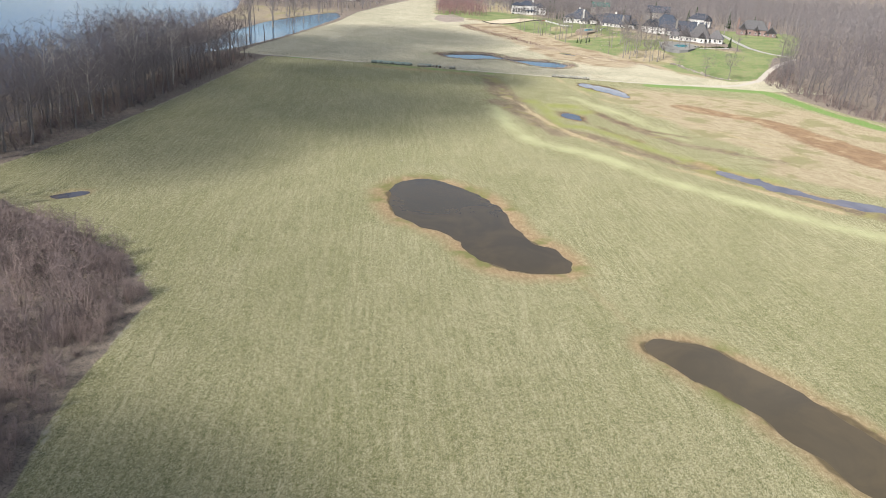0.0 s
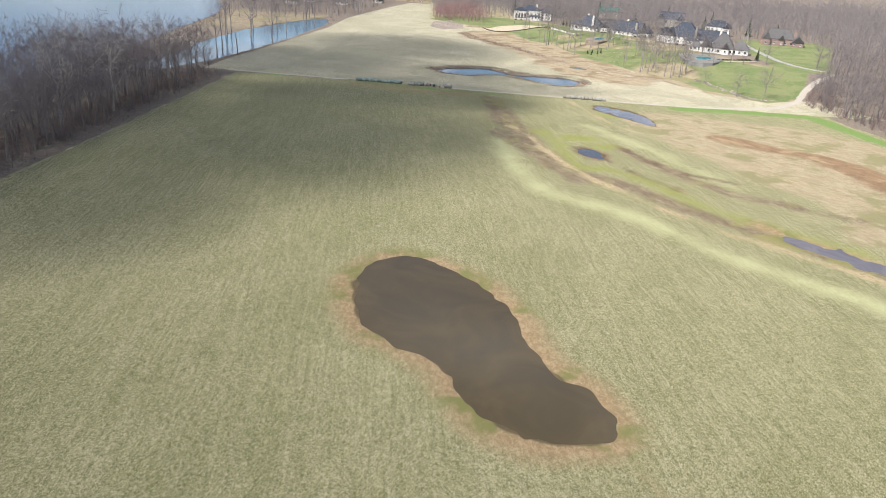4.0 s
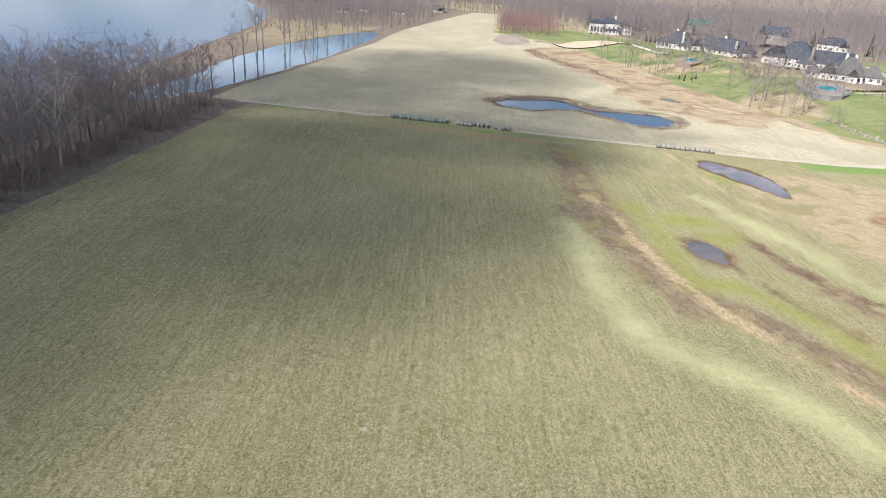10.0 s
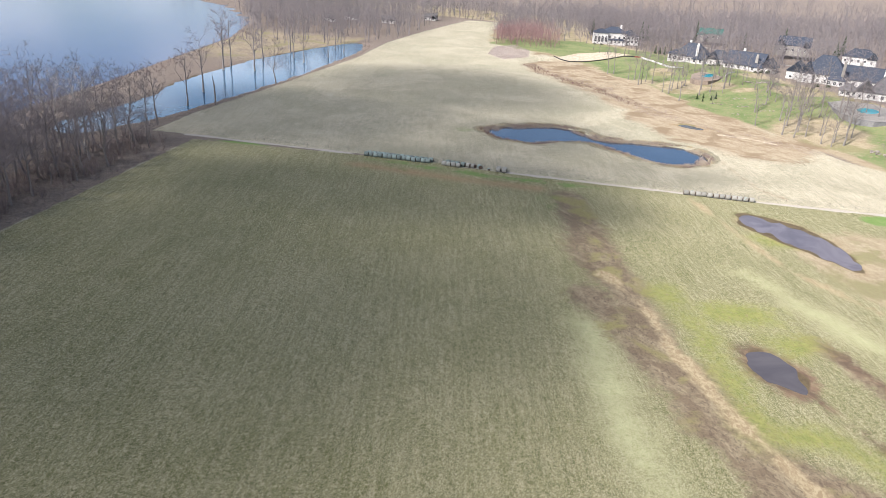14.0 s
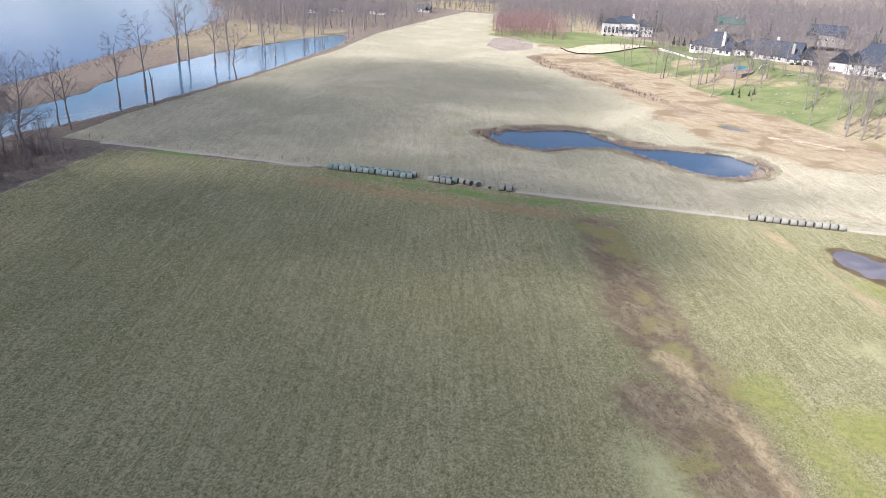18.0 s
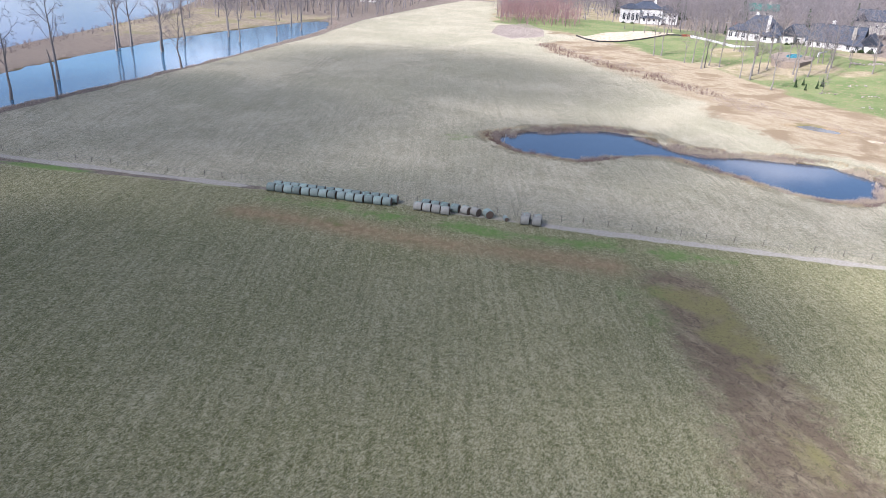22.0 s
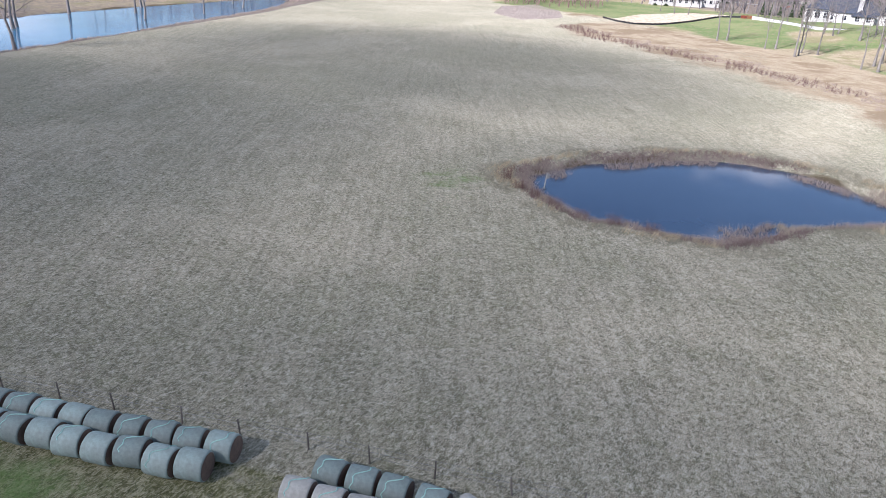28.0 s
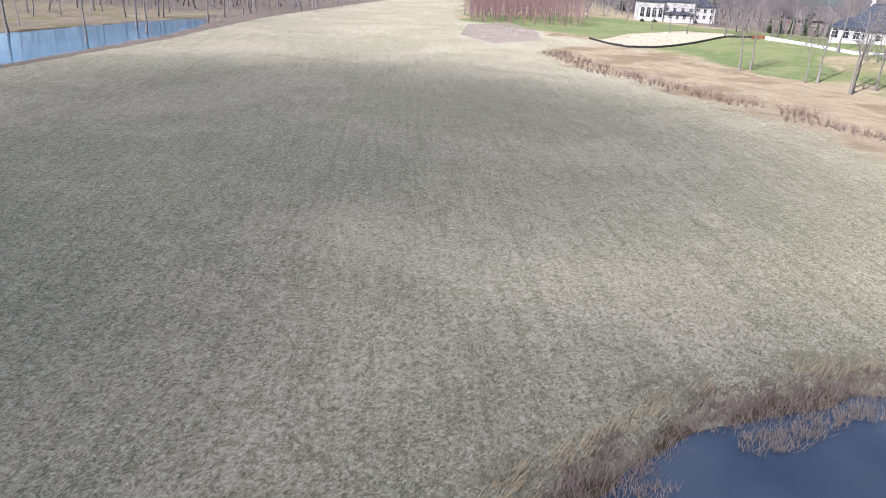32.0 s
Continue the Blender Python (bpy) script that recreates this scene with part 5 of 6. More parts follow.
def house(x, y, z, yaw, label, wings, chimneys=(), wall=None, roof=None):
    ob = thing("house", pose(x, y, z, 0, 0, yaw), label, "house")
    for wg in wings:
        block(ob, *wg[0], wg[1].get("wall", wall), wg[1].get("roof", roof), **{k: v for k, v in wg[1].items() if k not in ("wall", "roof")})
    for cx, cy, top, mat in chimneys:
        chimney(ob, cx, cy, top, mat)
    return ob


FACE = -30.0
house(36, 862, 3.0, 6, "large white two-storey villa with arched loggia and slate roof",
      [((0, 0, 20, 14, 9.0, 4.0, "hip", 0), dict(wins=5, storeys=2)), ((-12, -4, 12, 9, 8.6, 2.6, "hip", 0), dict(wins=4, storeys=1, arch=True, size=(1.9, 3.6))),
       ((14, 1, 14, 13, 7.0, 4.0, "hip", 0), dict(wins=4, storeys=2)), ((2, -9, 14, 5, 3.0, 0.8, "hip", 0), dict(wins=4))], [(6, 2, 14.5, M_WALL)], M_WALL, M_ROOF)
house(88, 744, 6.0, FACE + 6, "wide white house with a steep slate hip roof and stone chimney",
      [((-3, 0, 24, 17, 4.2, 8.0, "hip", 0), dict(wins=5)), ((15, 2, 16, 11, 4.2, 5.0, "hip", 0), dict(wins=4)), ((12, -4, 7, 7, 4.4, 3.8, "gable", 90), dict(wins=2)),
       ((-13, -5, 10, 8, 4.8, 2.6, "hip", 0), dict(wins=3, arch=True, size=(1.9, 2.2))), ((4, -10, 8, 5, 3.2, 1.6, "hip", 0), dict(wins=2))], [(2, -8.4, 13.0, M_WALL), (-7, 5, 13.4, M_WALL)], M_WALL, M_ROOF)
house(121, 722, 6.0, FACE, "low white house with a broad slate-blue roof",
      [((-4, 0, 25, 16, 3.6, 7.4, "gable", 0), dict(wins=6)), ((12, -3, 12, 9, 4.0, 4.6, "gable", 90), dict(wins=2)), ((6, -9, 8, 4, 3.4, 1.8, "hip", 0), dict(wins=2))],
      [(5, -8.2, 11.0, M_STONE), (-8, 5, 12.5, M_WALL)], M_WALL, M_ROOF)
house(160, 684, 6.0, FACE + 4, "very large house with steep slate-blue roofs and white gables",
      [((-4, 0, 26, 19, 6.2, 10.0, "hip", 0), dict(wins=6, storeys=2)), ((18, 2, 24, 13, 4.6, 7.2, "gable", 0), dict(wins=5)), ((-13, -9, 8, 8, 6.6, 5.6, "gable", 90), dict(wins=2, storeys=2)),
       ((-20, 0, 10, 11, 5.6, 5.4, "gable", 90), dict(wins=2, storeys=1)), ((4, -10, 10, 5, 4.0, 2.0, "hip", 0), dict(wins=3))], [(7, -9.8, 14.5, M_STONE), (14, 4, 13.5, M_STONE)], M_WALL, M_ROOF)
house(172, 630, 6.2, FACE + 10, "white cottage-style house with steep grey roofs beside a pool",
      [((0, 0, 17, 13, 4.6, 9.2, "hip", 0), dict(wins=4)), ((-11, -3, 8, 9, 4.6, 5.6, "gable", 90), dict(wins=2)), ((13, 2, 12, 10, 4.2, 5.6, "hip", 0), dict(wins=3)),
       ((-19, 0, 9, 7, 3.4, 3.0, "hip", 0), dict(wins=3)), ((3, -8, 4, 5, 4.6, 3.6, "gable", 90), dict(wins=1))], [(-3, 4, 15.5, M_WALL), (2, 3, 15.0, M_WALL)], M_WALL, M_ROOF_GREY)
house(244, 716, 7.0, -20, "red brick house with a long grey roof",
      [((0, 0, 26, 13, 5.6, 7.0, "hip", 0), dict(wins=6, storeys=1)), ((16, -5, 12, 9, 3.8, 4.4, "gable", 90), dict(wins=2)), ((-9, -7, 7, 6, 5.6, 4.4, "gable", 90), dict(wins=2)),
       ((3, -7, 5, 4, 5.4, 3.2, "gable", 90), dict(wins=1))], [(-14, 2, 13.5, M_BRICK), (13, 3, 12.0, M_BRICK)], M_BRICK, M_ROOF_GREY)
house(126, 910, 8.0, -10, "small house with a green metal roof among trees", [((0, 0, 20, 12, 4.5, 4.0, "gable", 0), dict(wins=4)), ((-8, -7, 8, 6, 4.0, 3.0, "gable", 90), dict(wins=2))], [(4, 0, 10.5, M_STONE)], M_STONE, M_ROOF_GREEN)
house(180, 840, 8.5, -18, "house with blue-grey gables half hidden by trees", [((0, 0, 24, 13, 5.5, 6.0, "gable", 0), dict(wins=5)), ((-10, -6, 8, 7, 5.5, 4.6, "gable", 90), dict(wins=2)), ((9, -6, 8, 6, 5, 4, "gable", 90), dict(wins=2))],
      [(5, 1, 12, M_STONE)], M_STONE, M_ROOF)
house(214, 792, 8.0, -25, "white house with a dark roof among trees", [((0, 0, 22, 12, 5.0, 5.0, "hip", 0), dict(wins=5)), ((9, -6, 8, 6, 4.6, 3.6, "gable", 90), dict(wins=2))], [(-5, 1, 11, M_STONE)], M_WALL, M_ROOF)
for i, (x, y, yaw) in enumerate(((-236, 900, 20), (-222, 930, 10), (-182, 925, 5), (-150, 985, 0))):
    house(x, y, float(height(x, y)), yaw, "far white cottage among riverside trees", [((0, 0, 13, 8, 3.6, 3.2, "gable", 0), dict(wins=3, base=-1.0)), ((4, -4, 5, 5, 3.0, 2.2, "gable", 90), dict(wins=1, base=-1.0))], (), M_WALL, M_ROOF_GREY)


# ---- pools, walls and drives ----
def slab(name, ring, z0, z1, material, label, category, kind="", parent=None):
    """An upright prism over an outline."""
    bm = bmesh.new()
    f = bm.faces.new([bm.verts.new((a, b, z1)) for a, b in ring])
    if f.normal.z < 0:
        f.normal_flip()
    ext = bmesh.ops.extrude_face_region(bm, geom=[f])
    for v in ext["geom"]:
        if isinstance(v, bmesh.types.BMVert):
            v.co.z = z0
    bmesh.ops.recalc_face_normals(bm, faces=bm.faces[:])
    me = bpy.data.meshes.new(name)
    bm.to_mesh(me)
    bm.free()
    me.materials.append(material)
    ob = new(name, me)
    if parent:
        ob.parent = parent
        return ob
    return tagged(ob, label, category, kind=kind)


def oval(cx, cy, a, b, yaw, n=20, bulge=0.0):
    out = []
    for i in range(n):
        t = 2 * math.pi * i / n
        x, y = a * math.cos(t) * (1 + bulge * math.cos(2 * t + 1)), b * math.sin(t)
        c, s = math.cos(radians(yaw)), math.sin(radians(yaw))
        out.append((cx + x * c - y * s, cy + x * s + y * c))
    return out


def pool(cx, cy, a, b, yaw, z, label):
    ob = thing("swimming_pool", pose(0, 0, 0), label, "pool")
    slab("coping", oval(cx, cy, a + 0.5, b + 0.5, yaw), z - 0.3, z + 0.06, M_PAVING, "", "", parent=ob)
    slab("pool_water", oval(cx, cy, a, b, yaw), z - 0.2, z + 0.10, M_POOL, "", "", parent=ob)


def wall_along(name, pts, base, top, thick, material, label, category="wall"):
    ob = thing(name, pose(0, 0, 0), label, category)
    for (x0, y0), (x1, y1) in zip(pts, pts[1:]):
        n = math.hypot(x1 - x0, y1 - y0)
        g = Geo()
        g.box(-0.02, -thick / 2, base, n - 0.02, thick / 2, top)
        g.box(-0.02, -thick / 2 - 0.08, top, n - 0.02, thick / 2 + 0.08, top + 0.12)
        part("wall_panel", g, material, ob, "", pose(x0, y0, 0, 0, 0, math.degrees(math.atan2(y1 - y0, x1 - x0))))
    return ob


slab("pool_terrace", [(135.4, 608), (132.2, 589), (131.4, 573), (134.2, 563), (139.8, 559.2), (146.4, 561.6), (153.5, 571), (164, 592), (160, 612), (146, 618)], -0.5, 6.2, M_STONE, "paved pool terrace behind a retaining wall", "terrace")
wall_along("retaining_wall", [(135, 608), (131.8, 589), (131, 573), (133.8, 562.5), (139.8, 558.5), (146.8, 561), (154, 571)], -1.0, 6.45, 0.5, M_CONCRETE, "tall grey curved concrete retaining wall")
pool(148, 589, 8.5, 5.0, 62, 6.2, "turquoise swimming pool on the terrace")
slab("stone_terrace", [(72.5, 664), (76, 657), (82, 657), (89, 666), (96, 682), (96, 697), (84, 697), (76, 682)], 0.0, 5.25, M_TAN_STONE, "tan stone pool terrace on the slope", "terrace")
pool(86, 681, 9.5, 3.0, 66, 5.25, "small turquoise pool below the house")
wall_along("pool_parapet", [(96.6, 682), (100, 692), (106, 700)], 2.0, 6.3, 0.4, M_TRIM, "low white parapet wall by the pool")
wall_along("terrace_wall", [(51, 756), (58, 738), (66, 715), (74, 714), (84, 722)], 0.5, 4.9, 0.6, M_TRIM, "long white terrace wall below the house")
wall_along("garden_wall", [(160, 580), (172, 584), (186, 592)], 1.0, 6.0, 0.5, M_TRIM, "low white garden wall before the clipped hedge")

# driveway up to the houses
def ribbon(name, pts, width, material, label, lift=0.06):
    g = Geo()
    dense = []
    for (x0, y0), (x1, y1) in zip(pts, pts[1:]):
        n = max(2, int(math.hypot(x1 - x0, y1 - y0) / 3))
        dense += [(x0 + (x1 - x0) * k / n, y0 + (y1 - y0) * k / n) for k in range(n)]
    a = np.array(dense + [pts[-1]], float)
    d = np.gradient(a, axis=0)
    d /= np.linalg.norm(d, axis=1)[:, None]
    nr = np.stack([-d[:, 1], d[:, 0]], -1) * width / 2
    rows = []
    for k in (-1.0, -0.96, 0.96, 1.0):
        e = a + nr * k
        rows.append(np.column_stack([e, height(e[:, 0], e[:, 1]) + (lift if abs(k) < 1 else -0.25)]))
    v = np.stack(rows, 1).reshape(-1, 3)
    i = (np.arange(len(a) - 1)[:, None] * 4 + np.arange(3)[None]).ravel()
    g.add(v, np.stack([i, i + 4, i + 5, i + 1], -1)[:, ::-1])
    return tagged(part(name, g, material, None, label), "", "road", kind="structure")


ribbon("driveway", [(212, 709), (208, 658), (205, 604), (208, 581), (213, 568), (222, 557)], 4.5, M_PAVING, "pale concrete driveway climbing past the houses", 0.15)
ribbon("lane", [(-40, 985), (60, 960), (120, 880), (150, 790), (186, 720), (200, 662)], 4.5, M_PAVING, "pale lane behind the houses", 0.15)


# ---- evergreens, shrubs and rocks on the lawns ----
def conifer(x, y, tall, label, group=""):
    r = np.random.RandomState(int(x * 7 + y))
    z = float(height(x, y))
    ob = thing("fir_tree", pose(x, y, z), label, "tree", group)
    t = Geo()
    t.tube([(0, 0, -0.3), (0, 0, tall * 0.5), (0, 0, tall * 0.95)], [0.05 * tall, 0.03 * tall, 0.01], 6)
    part("trunk", t, M_BARK, ob)
    n = 260
    u = r.uniform(0.04, 1.0, n)
    az = r.uniform(0, 6.28, n)
    rad = tall * 0.28 * (1.02 - u) * r.uniform(0.75, 1.1, n)
    p = np.column_stack([0.2 * rad * np.cos(az), 0.2 * rad * np.sin(az), u * tall + 0.1 * rad])
    e = np.column_stack([rad * np.cos(az), rad * np.sin(az), u * tall - 0.25 * rad])
    g = Geo()
    g.spikes(p, e, 0.028 * tall)
    part("foliage", g, M_FIR, ob)


for x, y, tall in ((70, 618, 3.6), (74, 622, 3.0), (77, 615, 3.4), (80, 619, 3.8), (72, 612, 2.8), (188, 597, 8.5), (76, 787, 6.0), (72, 792, 6.5), (79, 783, 6.0), (69, 796, 6.0), (82, 779, 5.5), (66, 800, 6.5)):
    conifer(x, y, tall, "small dark green conifer on the lawn", "lawn conifers")
for x, y, tall in ((64, 905, 17), (70, 912, 14), (150, 880, 16), (118, 935, 18), (214, 842, 15), (246, 800, 17), (262, 770, 14), (190, 905, 18), (232, 880, 16), (104, 862, 11), (20, 930, 15)):
    conifer(x, y, tall, "tall dark evergreen among the bare woods", "evergreens in the woods")


def shrub(x, y, size, z=None, label="rounded dark green shrub", group="shrubs"):
    r = np.random.RandomState(int(x * 13 + y * 5))
    n = 240
    d = r.normal(0, 1, (n, 3))
    d[:, 2] = np.abs(d[:, 2])
    d /= np.linalg.norm(d, axis=1)[:, None]
    p = d * size * 0.45 * r.uniform(0.5, 1, (n, 1))
    e = d * size * r.uniform(0.8, 1.1, (n, 1)) + r.normal(0, 0.12 * size, (n, 3))
    g = Geo()
    g.spikes(p, e, 0.13 * size)
    tagged(part("shrub", g, M_SHRUB, None, label, pose(x, y, float(height(x, y)) if z is None else z)), "", "shrub", group)


sr = random.Random(4)
for i in range(9):
    shrub(158 + 3.0 * i, 585.5 + 1.15 * i, sr.uniform(1.5, 2.1), 5.2, "clipped dark green hedge shrub by the white house")
for x, y in ((97, 726), (101, 728), (105, 731), (94, 724), (110, 734), (120, 706), (124, 707), (128, 706), (146, 664), (152, 663), (20, 846), (26, 846)):
    shrub(x, y, sr.uniform(1.2, 1.9), None if y > 840 else 6.0, "rounded dark green shrub by a house wall")


def rock_mesh(seed):
    bm = bmesh.new()
    bmesh.ops.create_icosphere(bm, subdivisions=1, radius=0.5)
    r = random.Random(seed)
    for v in bm.verts:
        v.co *= r.uniform(0.75, 1.15)
        v.co.z *= 0.7
    me = bpy.data.meshes.new("stone")
    bm.to_mesh(me)
    bm.free()
    me.materials.append(M_ROCK)
    return me


ROCKS = [rock_mesh(i) for i in range(5)]


def rock_pile(pts, count, spread, label, size=(0.7, 1.7), seed=1):
    r = random.Random(seed)
    ob = thing("rock_wall", pose(0, 0, 0), label, "rocks")
    a = np.array(pts, float)
    seg = np.concatenate([[0], np.cumsum(np.hypot(*np.diff(a, axis=0).T))])
    for _ in range(count):
        s = r.uniform(0, seg[-1])
        x, y = np.interp(s, seg, a[:, 0]) + r.gauss(0, spread), np.interp(s, seg, a[:, 1]) + r.gauss(0, spread)
        k = r.uniform(*size)
        part("stone", r.choice(ROCKS), None, ob, "", pose(x, y, float(height(x, y)) + 0.15 * k, r.uniform(-20, 20), r.uniform(-20, 20), r.uniform(0, 360)) @ Matrix.Diagonal((k, k * r.uniform(0.7, 1.2), k, 1)))


rock_pile([(128, 520), (132, 502), (136, 490), (142, 470), (152, 466)], 150, 1.3, "tumbled wall of pale rocks across the lawn", seed=2)
rock_pile([(104, 664), (110, 660), (118, 663)], 26, 0.8, "pale rocks edging a lawn bed", (0.8, 1.8), 3)
rock_pile([(155, 467), (159, 468)], 7, 0.7, "few pale rocks beside the lane", (0.6, 1.2), 4)
for i, (x, y) in enumerate(((78, 606), (90, 600), (92, 618), (100, 604), (100, 590), (84, 582))):
    rock_pile([(x - 3, y), (x, y + 1.2), (x + 3.5, y - 0.5)], 9, 0.5, "low ring of stones round a planting bed", (0.5, 1.0), 20 + i)


# ---- black silt fence and building plot beyond the field ----
def silt_fence():
    pts = [(-13, 760), (-8, 744), (-2, 735.5), (8, 738.5), (17, 745), (26, 752), (40, 766), (50, 762)]
    ob = thing("silt_fence", pose(0, 0, 0), "sagging black silt fence on short stakes", "fence")
    for (x0, y0), (x1, y1) in zip(pts, pts[1:]):
        n = max(1, int(math.hypot(x1 - x0, y1 - y0) / 2.2))
        for k in range(n):
            ax, ay, bx, by = x0 + (x1 - x0) * k / n, y0 + (y1 - y0) * k / n, x0 + (x1 - x0) * (k + 1) / n, y0 + (y1 - y0) * (k + 1) / n
            za, zb = float(height(ax, ay)), float(height(bx, by))
            g = Geo()
            g.add([(ax, ay, za - 0.1), (bx, by, zb - 0.1), (bx, by, zb + 0.8), ((ax + bx) / 2, (ay + by) / 2, (za + zb) / 2 + 0.68), (ax, ay, za + 0.8),
                   (ax, ay + 0.04, za - 0.1), (bx, by + 0.04, zb - 0.1), (bx, by + 0.04, zb + 0.8), ((ax + bx) / 2, (ay + by) / 2 + 0.04, (za + zb) / 2 + 0.68), (ax, ay + 0.04, za + 0.8)],
                  [(0, 1, 3, 4), (5, 9, 8, 6), (4, 3, 8, 9), (3, 2, 7, 8)], [(1, 2, 3), (6, 8, 7)])
            part("fabric_panel", g, M_FABRIC, ob)
            s = Geo()
            s.box(-0.04, -0.04, -0.3, 0.04, 0.04, 1.0)
            part("stake", s, M_POST, ob, "", pose(ax, ay - 0.05, za))


M_FABRIC = plain("black_silt_fabric", (0.03, 0.03, 0.032), (0.05, 0.05, 0.05), 4, 0.7)
silt_fence()
for x, y in ((49, 758), (103, 890)):
    z = float(height(x, y))
    ob = thing("orange_barrier", pose(x, y, z, 0, 0, 20), "orange plastic site barrier netting", "barrier")
    g = Geo()
    for k in range(6):
        g.box(-3, -0.03, 0.2 + 0.22 * k, 3, 0.03, 0.34 + 0.22 * k)
    part("netting", g, M_ORANGE, ob)
    for k in (-3, 0, 3):
        g = Geo()
        g.box(k - 0.06, -0.09, -0.3, k + 0.06, -0.03, 1.7)
        part("stake", g, M_POST, ob)


# ---- nest box on a post in the pond ----
ob = thing("nest_box_post", pose(-33.5, 498.2, -1.6, 3, 4, 20), "grey nest box on a wooden post standing in the pond", "nest box")
g = Geo()
g.tube([(0, 0, -0.4), (0, 0, 2.0), (0.02, 0, 3.0)], [0.09, 0.085, 0.08], 8, True)
part("pole", g, M_PAVING, ob)
g = Geo()
g.box(0.08, -0.14, 2.3, 0.36, 0.14, 2.75)
g.add([(0.04, -0.19, 2.87), (0.45, -0.19, 2.74), (0.45, 0.19, 2.74), (0.04, 0.19, 2.87), (0.04, -0.19, 2.91), (0.45, -0.19, 2.78), (0.45, 0.19, 2.78), (0.04, 0.19, 2.91)],
      [(3, 2, 1, 0), (4, 5, 6, 7), (0, 1, 5, 4), (1, 2, 6, 5), (2, 3, 7, 6), (3, 0, 4, 7)])
part("box", g, M_CONCRETE, ob, "weathered nest box with a sloping lid")
g = Geo()
g.tube([(0, 0, 0.55), (0, 0, 1.0)], [0.10, 0.22], 12)
part("guard", g, M_WIRE, ob, "metal predator guard")


# ---- reeds round the twin pond, and grass ----
def blades(name, x, y, z, tall, lean, rad, per, material, label, category, seed, splay=0.35):
    """Clumps of upright blades as one mesh."""
    r = np.random.RandomState(seed)
    n = len(x)
    x, y, z, tall = (np.repeat(np.asarray(a, float), per) for a in (x, y, z, tall))
    m = n * per
    p = np.column_stack([x + r.normal(0, 0.16, m), y + r.normal(0, 0.16, m), z - 0.06])
    e = p + np.column_stack([r.normal(lean[0], splay, m), r.normal(lean[1], splay, m), np.ones(m)]) * (tall * r.uniform(0.55, 1.1, m))[:, None]
    g = Geo()
    g.spikes(p, e, rad * r.uniform(0.7, 1.3, m))
    return tagged(part(name, g, material, None, label), "", category, kind="stuff")


def ring_places(ring, n, lo, hi, seed):
    """Random places whose distance to the outline lies between lo and hi."""
    r = np.random.RandomState(seed)
    a = np.array(ring, float)
    x = r.uniform(a[:, 0].min() - hi - 1, a[:, 0].max() + hi + 1, 60 * n)
    y = r.uniform(a[:, 1].min() - hi - 1, a[:, 1].max() + hi + 1, 60 * n)
    d = area_dist(x, y, ring) + wobble(x, y, 2.2)
    keep = np.where((d > lo) & (d < hi))[0][:n]
    return x[keep], y[keep]


x, y = ring_places(POND_TWIN, 5200, -1.0, 1.4, 51)
patch = value_noise(x, y, 5.0, 61)
k = (patch > 0.22) & ((x < -8) | (patch > 0.6))
blades("reeds", x[k], y[k], height(x[k], y[k]), 0.45 + 0.6 * patch[k], (0.08, 0.08), 0.022, 6, M_REED, "dry tan reeds fringing the pond", "reeds", 52)
x, y = ring_places(POND_TWIN, 2600, -2.6, -0.8, 58)
patch = value_noise(x, y, 6.0, 72)
k = patch > 0.58
blades("cattails", x[k], y[k], np.full(k.sum(), -0.72), 0.5 + 0.5 * patch[k], (0.06, 0.06), 0.02, 6, M_REED, "pale cattails standing in the pond's edge", "reeds", 59)
x, y = ring_places(POND_TWIN, 2600, 0.4, 2.6, 53)
patch = value_noise(x, y, 6.0, 62)
k = patch > 0.34
blades("dark_reeds", x[k], y[k], height(x[k], y[k]), 0.4 + 0.6 * patch[k], (0.05, 0.08), 0.024, 5, M_REED_DARK, "reddish brown dead weeds on the pond bank", "weeds", 54, 0.5)
x, y = ring_places(POND_TWIN, 5200, 1.2, 5.0, 60)
patch = value_noise(x, y, 4.0, 73)
k = patch > 0.25
blades("bank_grass", x[k], y[k], height(x[k], y[k]), 0.22 + 0.3 * patch[k], (0.25, 0.2), 0.03, 5, M_TUFT, "pale matted grass round the pond bank", "grass", 74, 0.7)
x, y = ring_places(POND_TWIN, 1500, 1.6, 3.8, 55)
patch = value_noise(x, y, 3.0, 63)
k = patch > 0.5
blades("plume_grass", x[k], y[k], height(x[k], y[k]), 0.55 + 0.3 * patch[k], (0.55, 0.4), 0.030, 6, M_PLUME, "cream plumes of tall dead grass leaning over", "plume grass", 56, 0.3)
x, y = ring_places(POND_TWIN, 5200, -1.6, 1.2, 85)
patch = value_noise(x, y, 5.0, 86)
k = (x > -10) & (patch > 0.3) & ((y < 493) | (x > 8)) & (x < 52)
blades("cream_reeds", x[k], y[k], np.maximum(height(x[k], y[k]), -0.72), 0.5 + 0.6 * patch[k], (0.12, 0.08), 0.03, 5, M_CREAM, "cream-coloured dead reeds along the pond edge", "reeds", 87, 0.3)
bank_shrubs = [(-38.4, 498.6, 1.9), (-36.7, 495.2, 1.4), (-34.8, 492.8, 1.3), (-32.4, 490.2, 1.5), (-29.4, 488.4, 1.4), (-26.0, 486.8, 1.5), (-22.4, 485.4, 1.3), (-37.4, 502.6, 1.1), (6.5, 494.0, 1.4), (13.5, 489.6, 1.3)]
woods("bank_shrubs", [(a + i * 0.7, b - i * 0.5, c) for a, b, c in bank_shrubs for i in (0, 1)], SHRUB_KINDS, "maroon twiggy shrubs on the pond bank", M_MAROON, 57, "shrub")

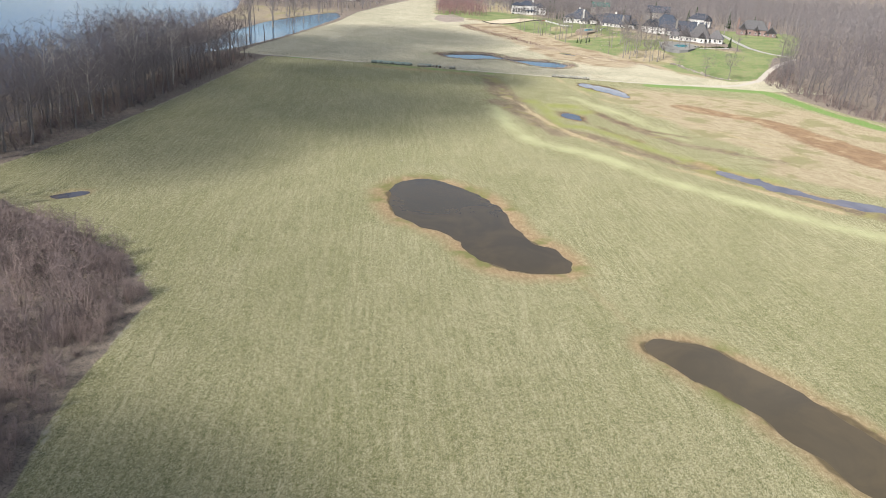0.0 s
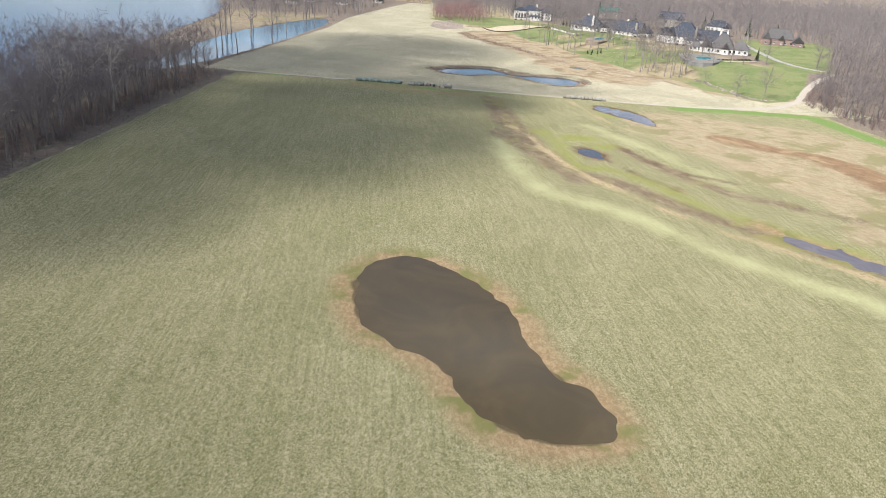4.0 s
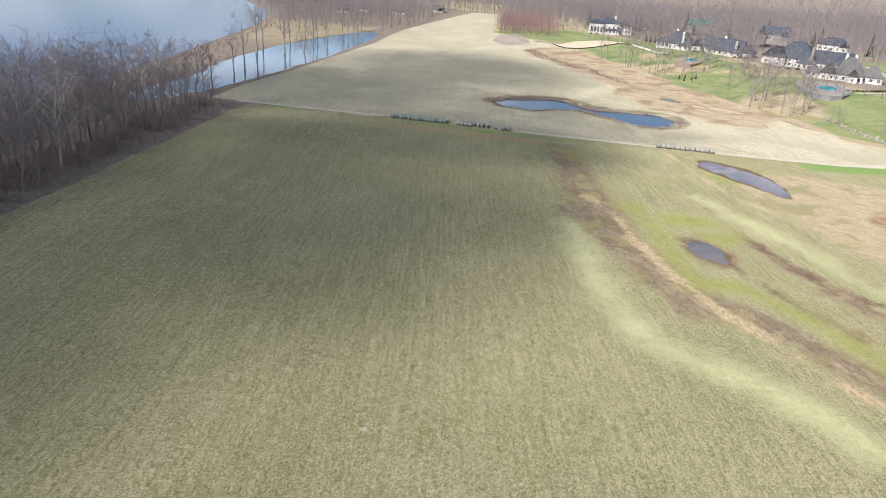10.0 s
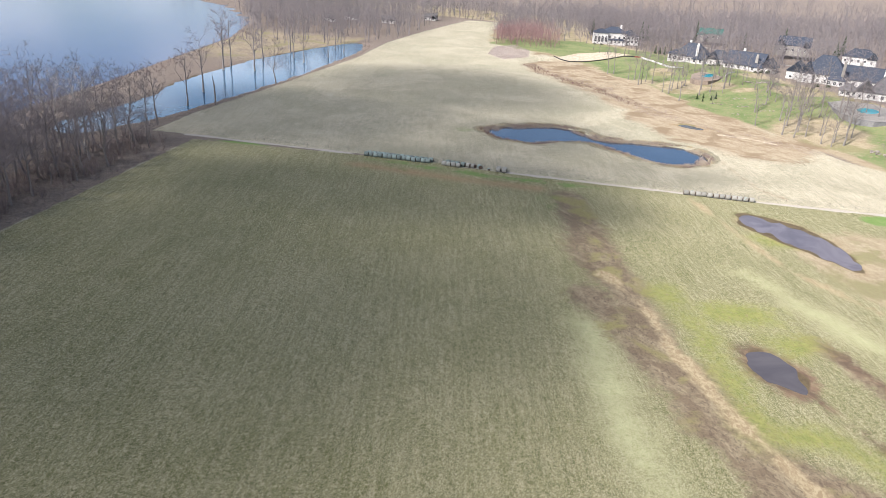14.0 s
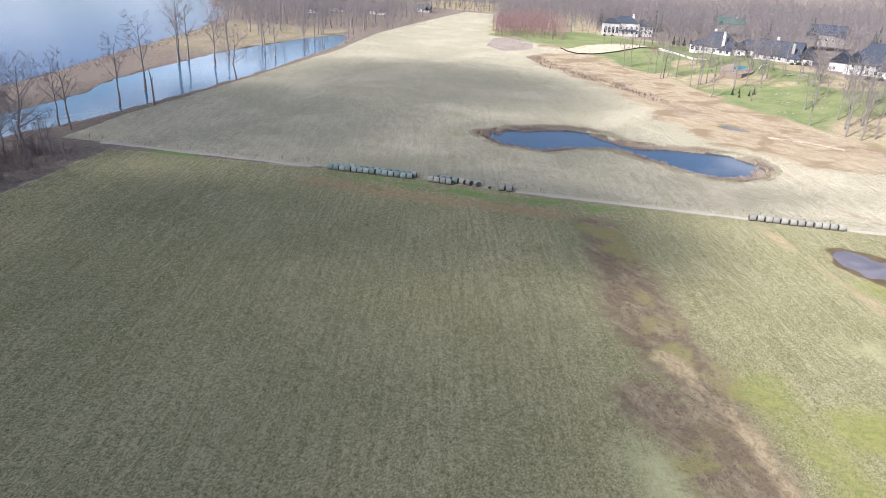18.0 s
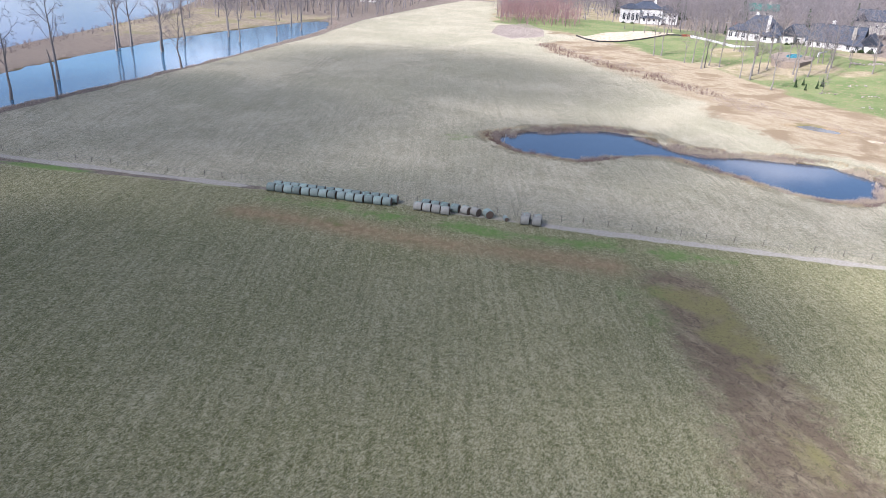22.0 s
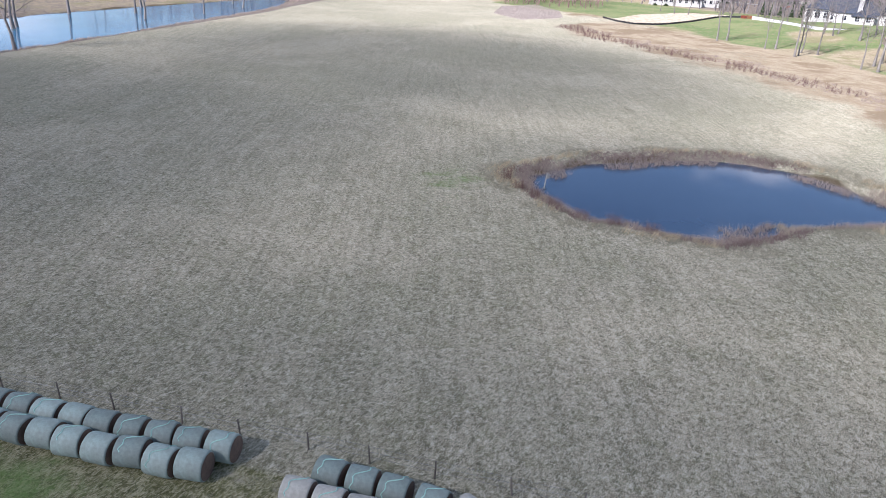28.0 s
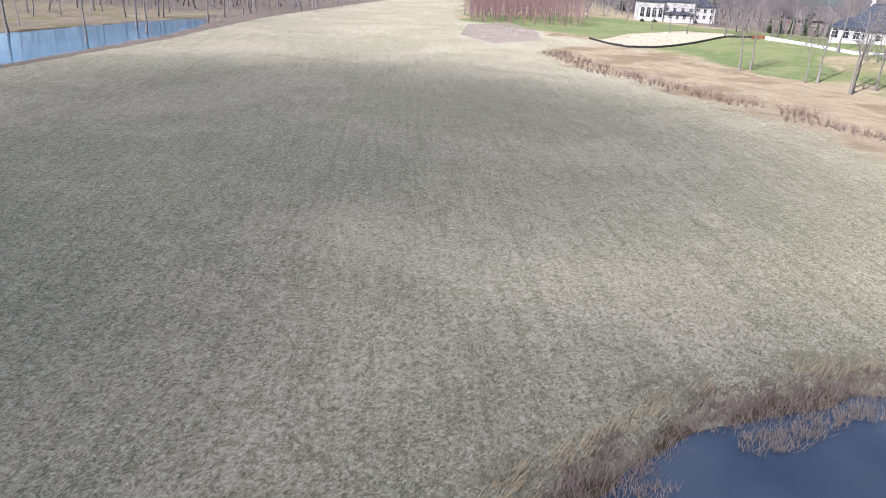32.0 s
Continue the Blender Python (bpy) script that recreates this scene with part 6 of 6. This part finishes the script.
BED = [(-62, 746), (-62, 792), (-46, 816), (-33, 786), (-31, 744), (-48, 722)]
gr = np.random.RandomState(77)
x, y = gr.uniform(-64, -30, 9000), gr.uniform(720, 818, 9000)
k = area_dist(x, y, BED) < 0
x, y = x[k], y[k]
blades("bed_weeds", x, y, height(x, y), 0.35 + 0.45 * value_noise(x, y, 7, 98), (0.1, 0.1), 0.035, 4, M_BED_WEED, "pinkish tan dead weeds standing in a mown-round patch", "weeds", 99, 0.5)
x, y = gr.uniform(-118, 30, 46000), gr.uniform(446, 660, 46000)
k = (area_dist(x, y, POND_TWIN) > 2.5) & (line_dist(x, y, TRACK) > 2.4) & (gr.rand(46000) < 0.35 + 0.65 * value_noise(x, y, 4.0, 64))
x, y = x[k], y[k]
blades("dead_grass_tufts", x, y, height(x, y), 0.16 + 0.16 * value_noise(x, y, 9, 65), (0.3, 0.2), 0.03, 4, M_TUFT, "matted tufts of dead tan grass", "grass", 78, 0.9)
x, y = gr.uniform(-110, 30, 26000), gr.uniform(355, 440, 26000)
k = (line_dist(x, y, TRACK) > 2.0) & (gr.rand(26000) < 0.3 + 0.7 * value_noise(x, y, 4.0, 66))
x, y = x[k], y[k]
blades("young_grass_tufts", x, y, height(x, y), 0.12 + 0.12 * value_noise(x, y, 9, 67), (0.2, 0.1), 0.035, 3, M_TUFT_GREEN, "thin tufts of young green and straw-coloured grass", "grass", 79, 0.8)
x, y = gr.uniform(-40, 115, 60000), gr.uniform(495, 710, 60000)
k = (line_dist(x - 3, y - 2, BRUSH_LINE) + wobble(x, y, 14, 8, 71) < 4.0) & (gr.rand(60000) < 0.7)
x, y = x[k][:2600], y[k][:2600]
blades("brush_weeds", x, y, height(x, y), 0.25 + 0.4 * value_noise(x, y, 5, 68), (0.1, 0.1), 0.04, 4, M_REED, "rust-brown dead weeds along the drain", "weeds", 80, 0.6)
drain = scatter(460, 95, lambda x, y: line_dist(x, y, [(-28, 702), (-16, 668), (-6, 652), (12, 628), (32, 588)]) + wobble(x, y, 7, 7, 96) < 3.0, (-40, 580, 40, 712), 1.1)
woods("drain_brush", [(a, b, random.Random(int(a * 37 + b * 11)).uniform(0.7, 1.7)) for a, b in drain], LOW_KINDS, "dark maroon brush along the drain", M_MAROON, 97, "brush")
x, y = gr.uniform(-180, 0, 90000), gr.uniform(150, 770, 90000)
k = (np.abs(area_dist(x, y, SLOUGH) - 3) < 2.5) & (y > 440)
x, y = x[k][:1800], y[k][:1800]
blades("slough_bank_grass", x, y, height(x, y), 0.4 + 0.4 * value_noise(x, y, 5, 69), (0.1, 0.1), 0.05, 4, M_REED, "dry grass on the slough bank", "grass", 81, 0.6)
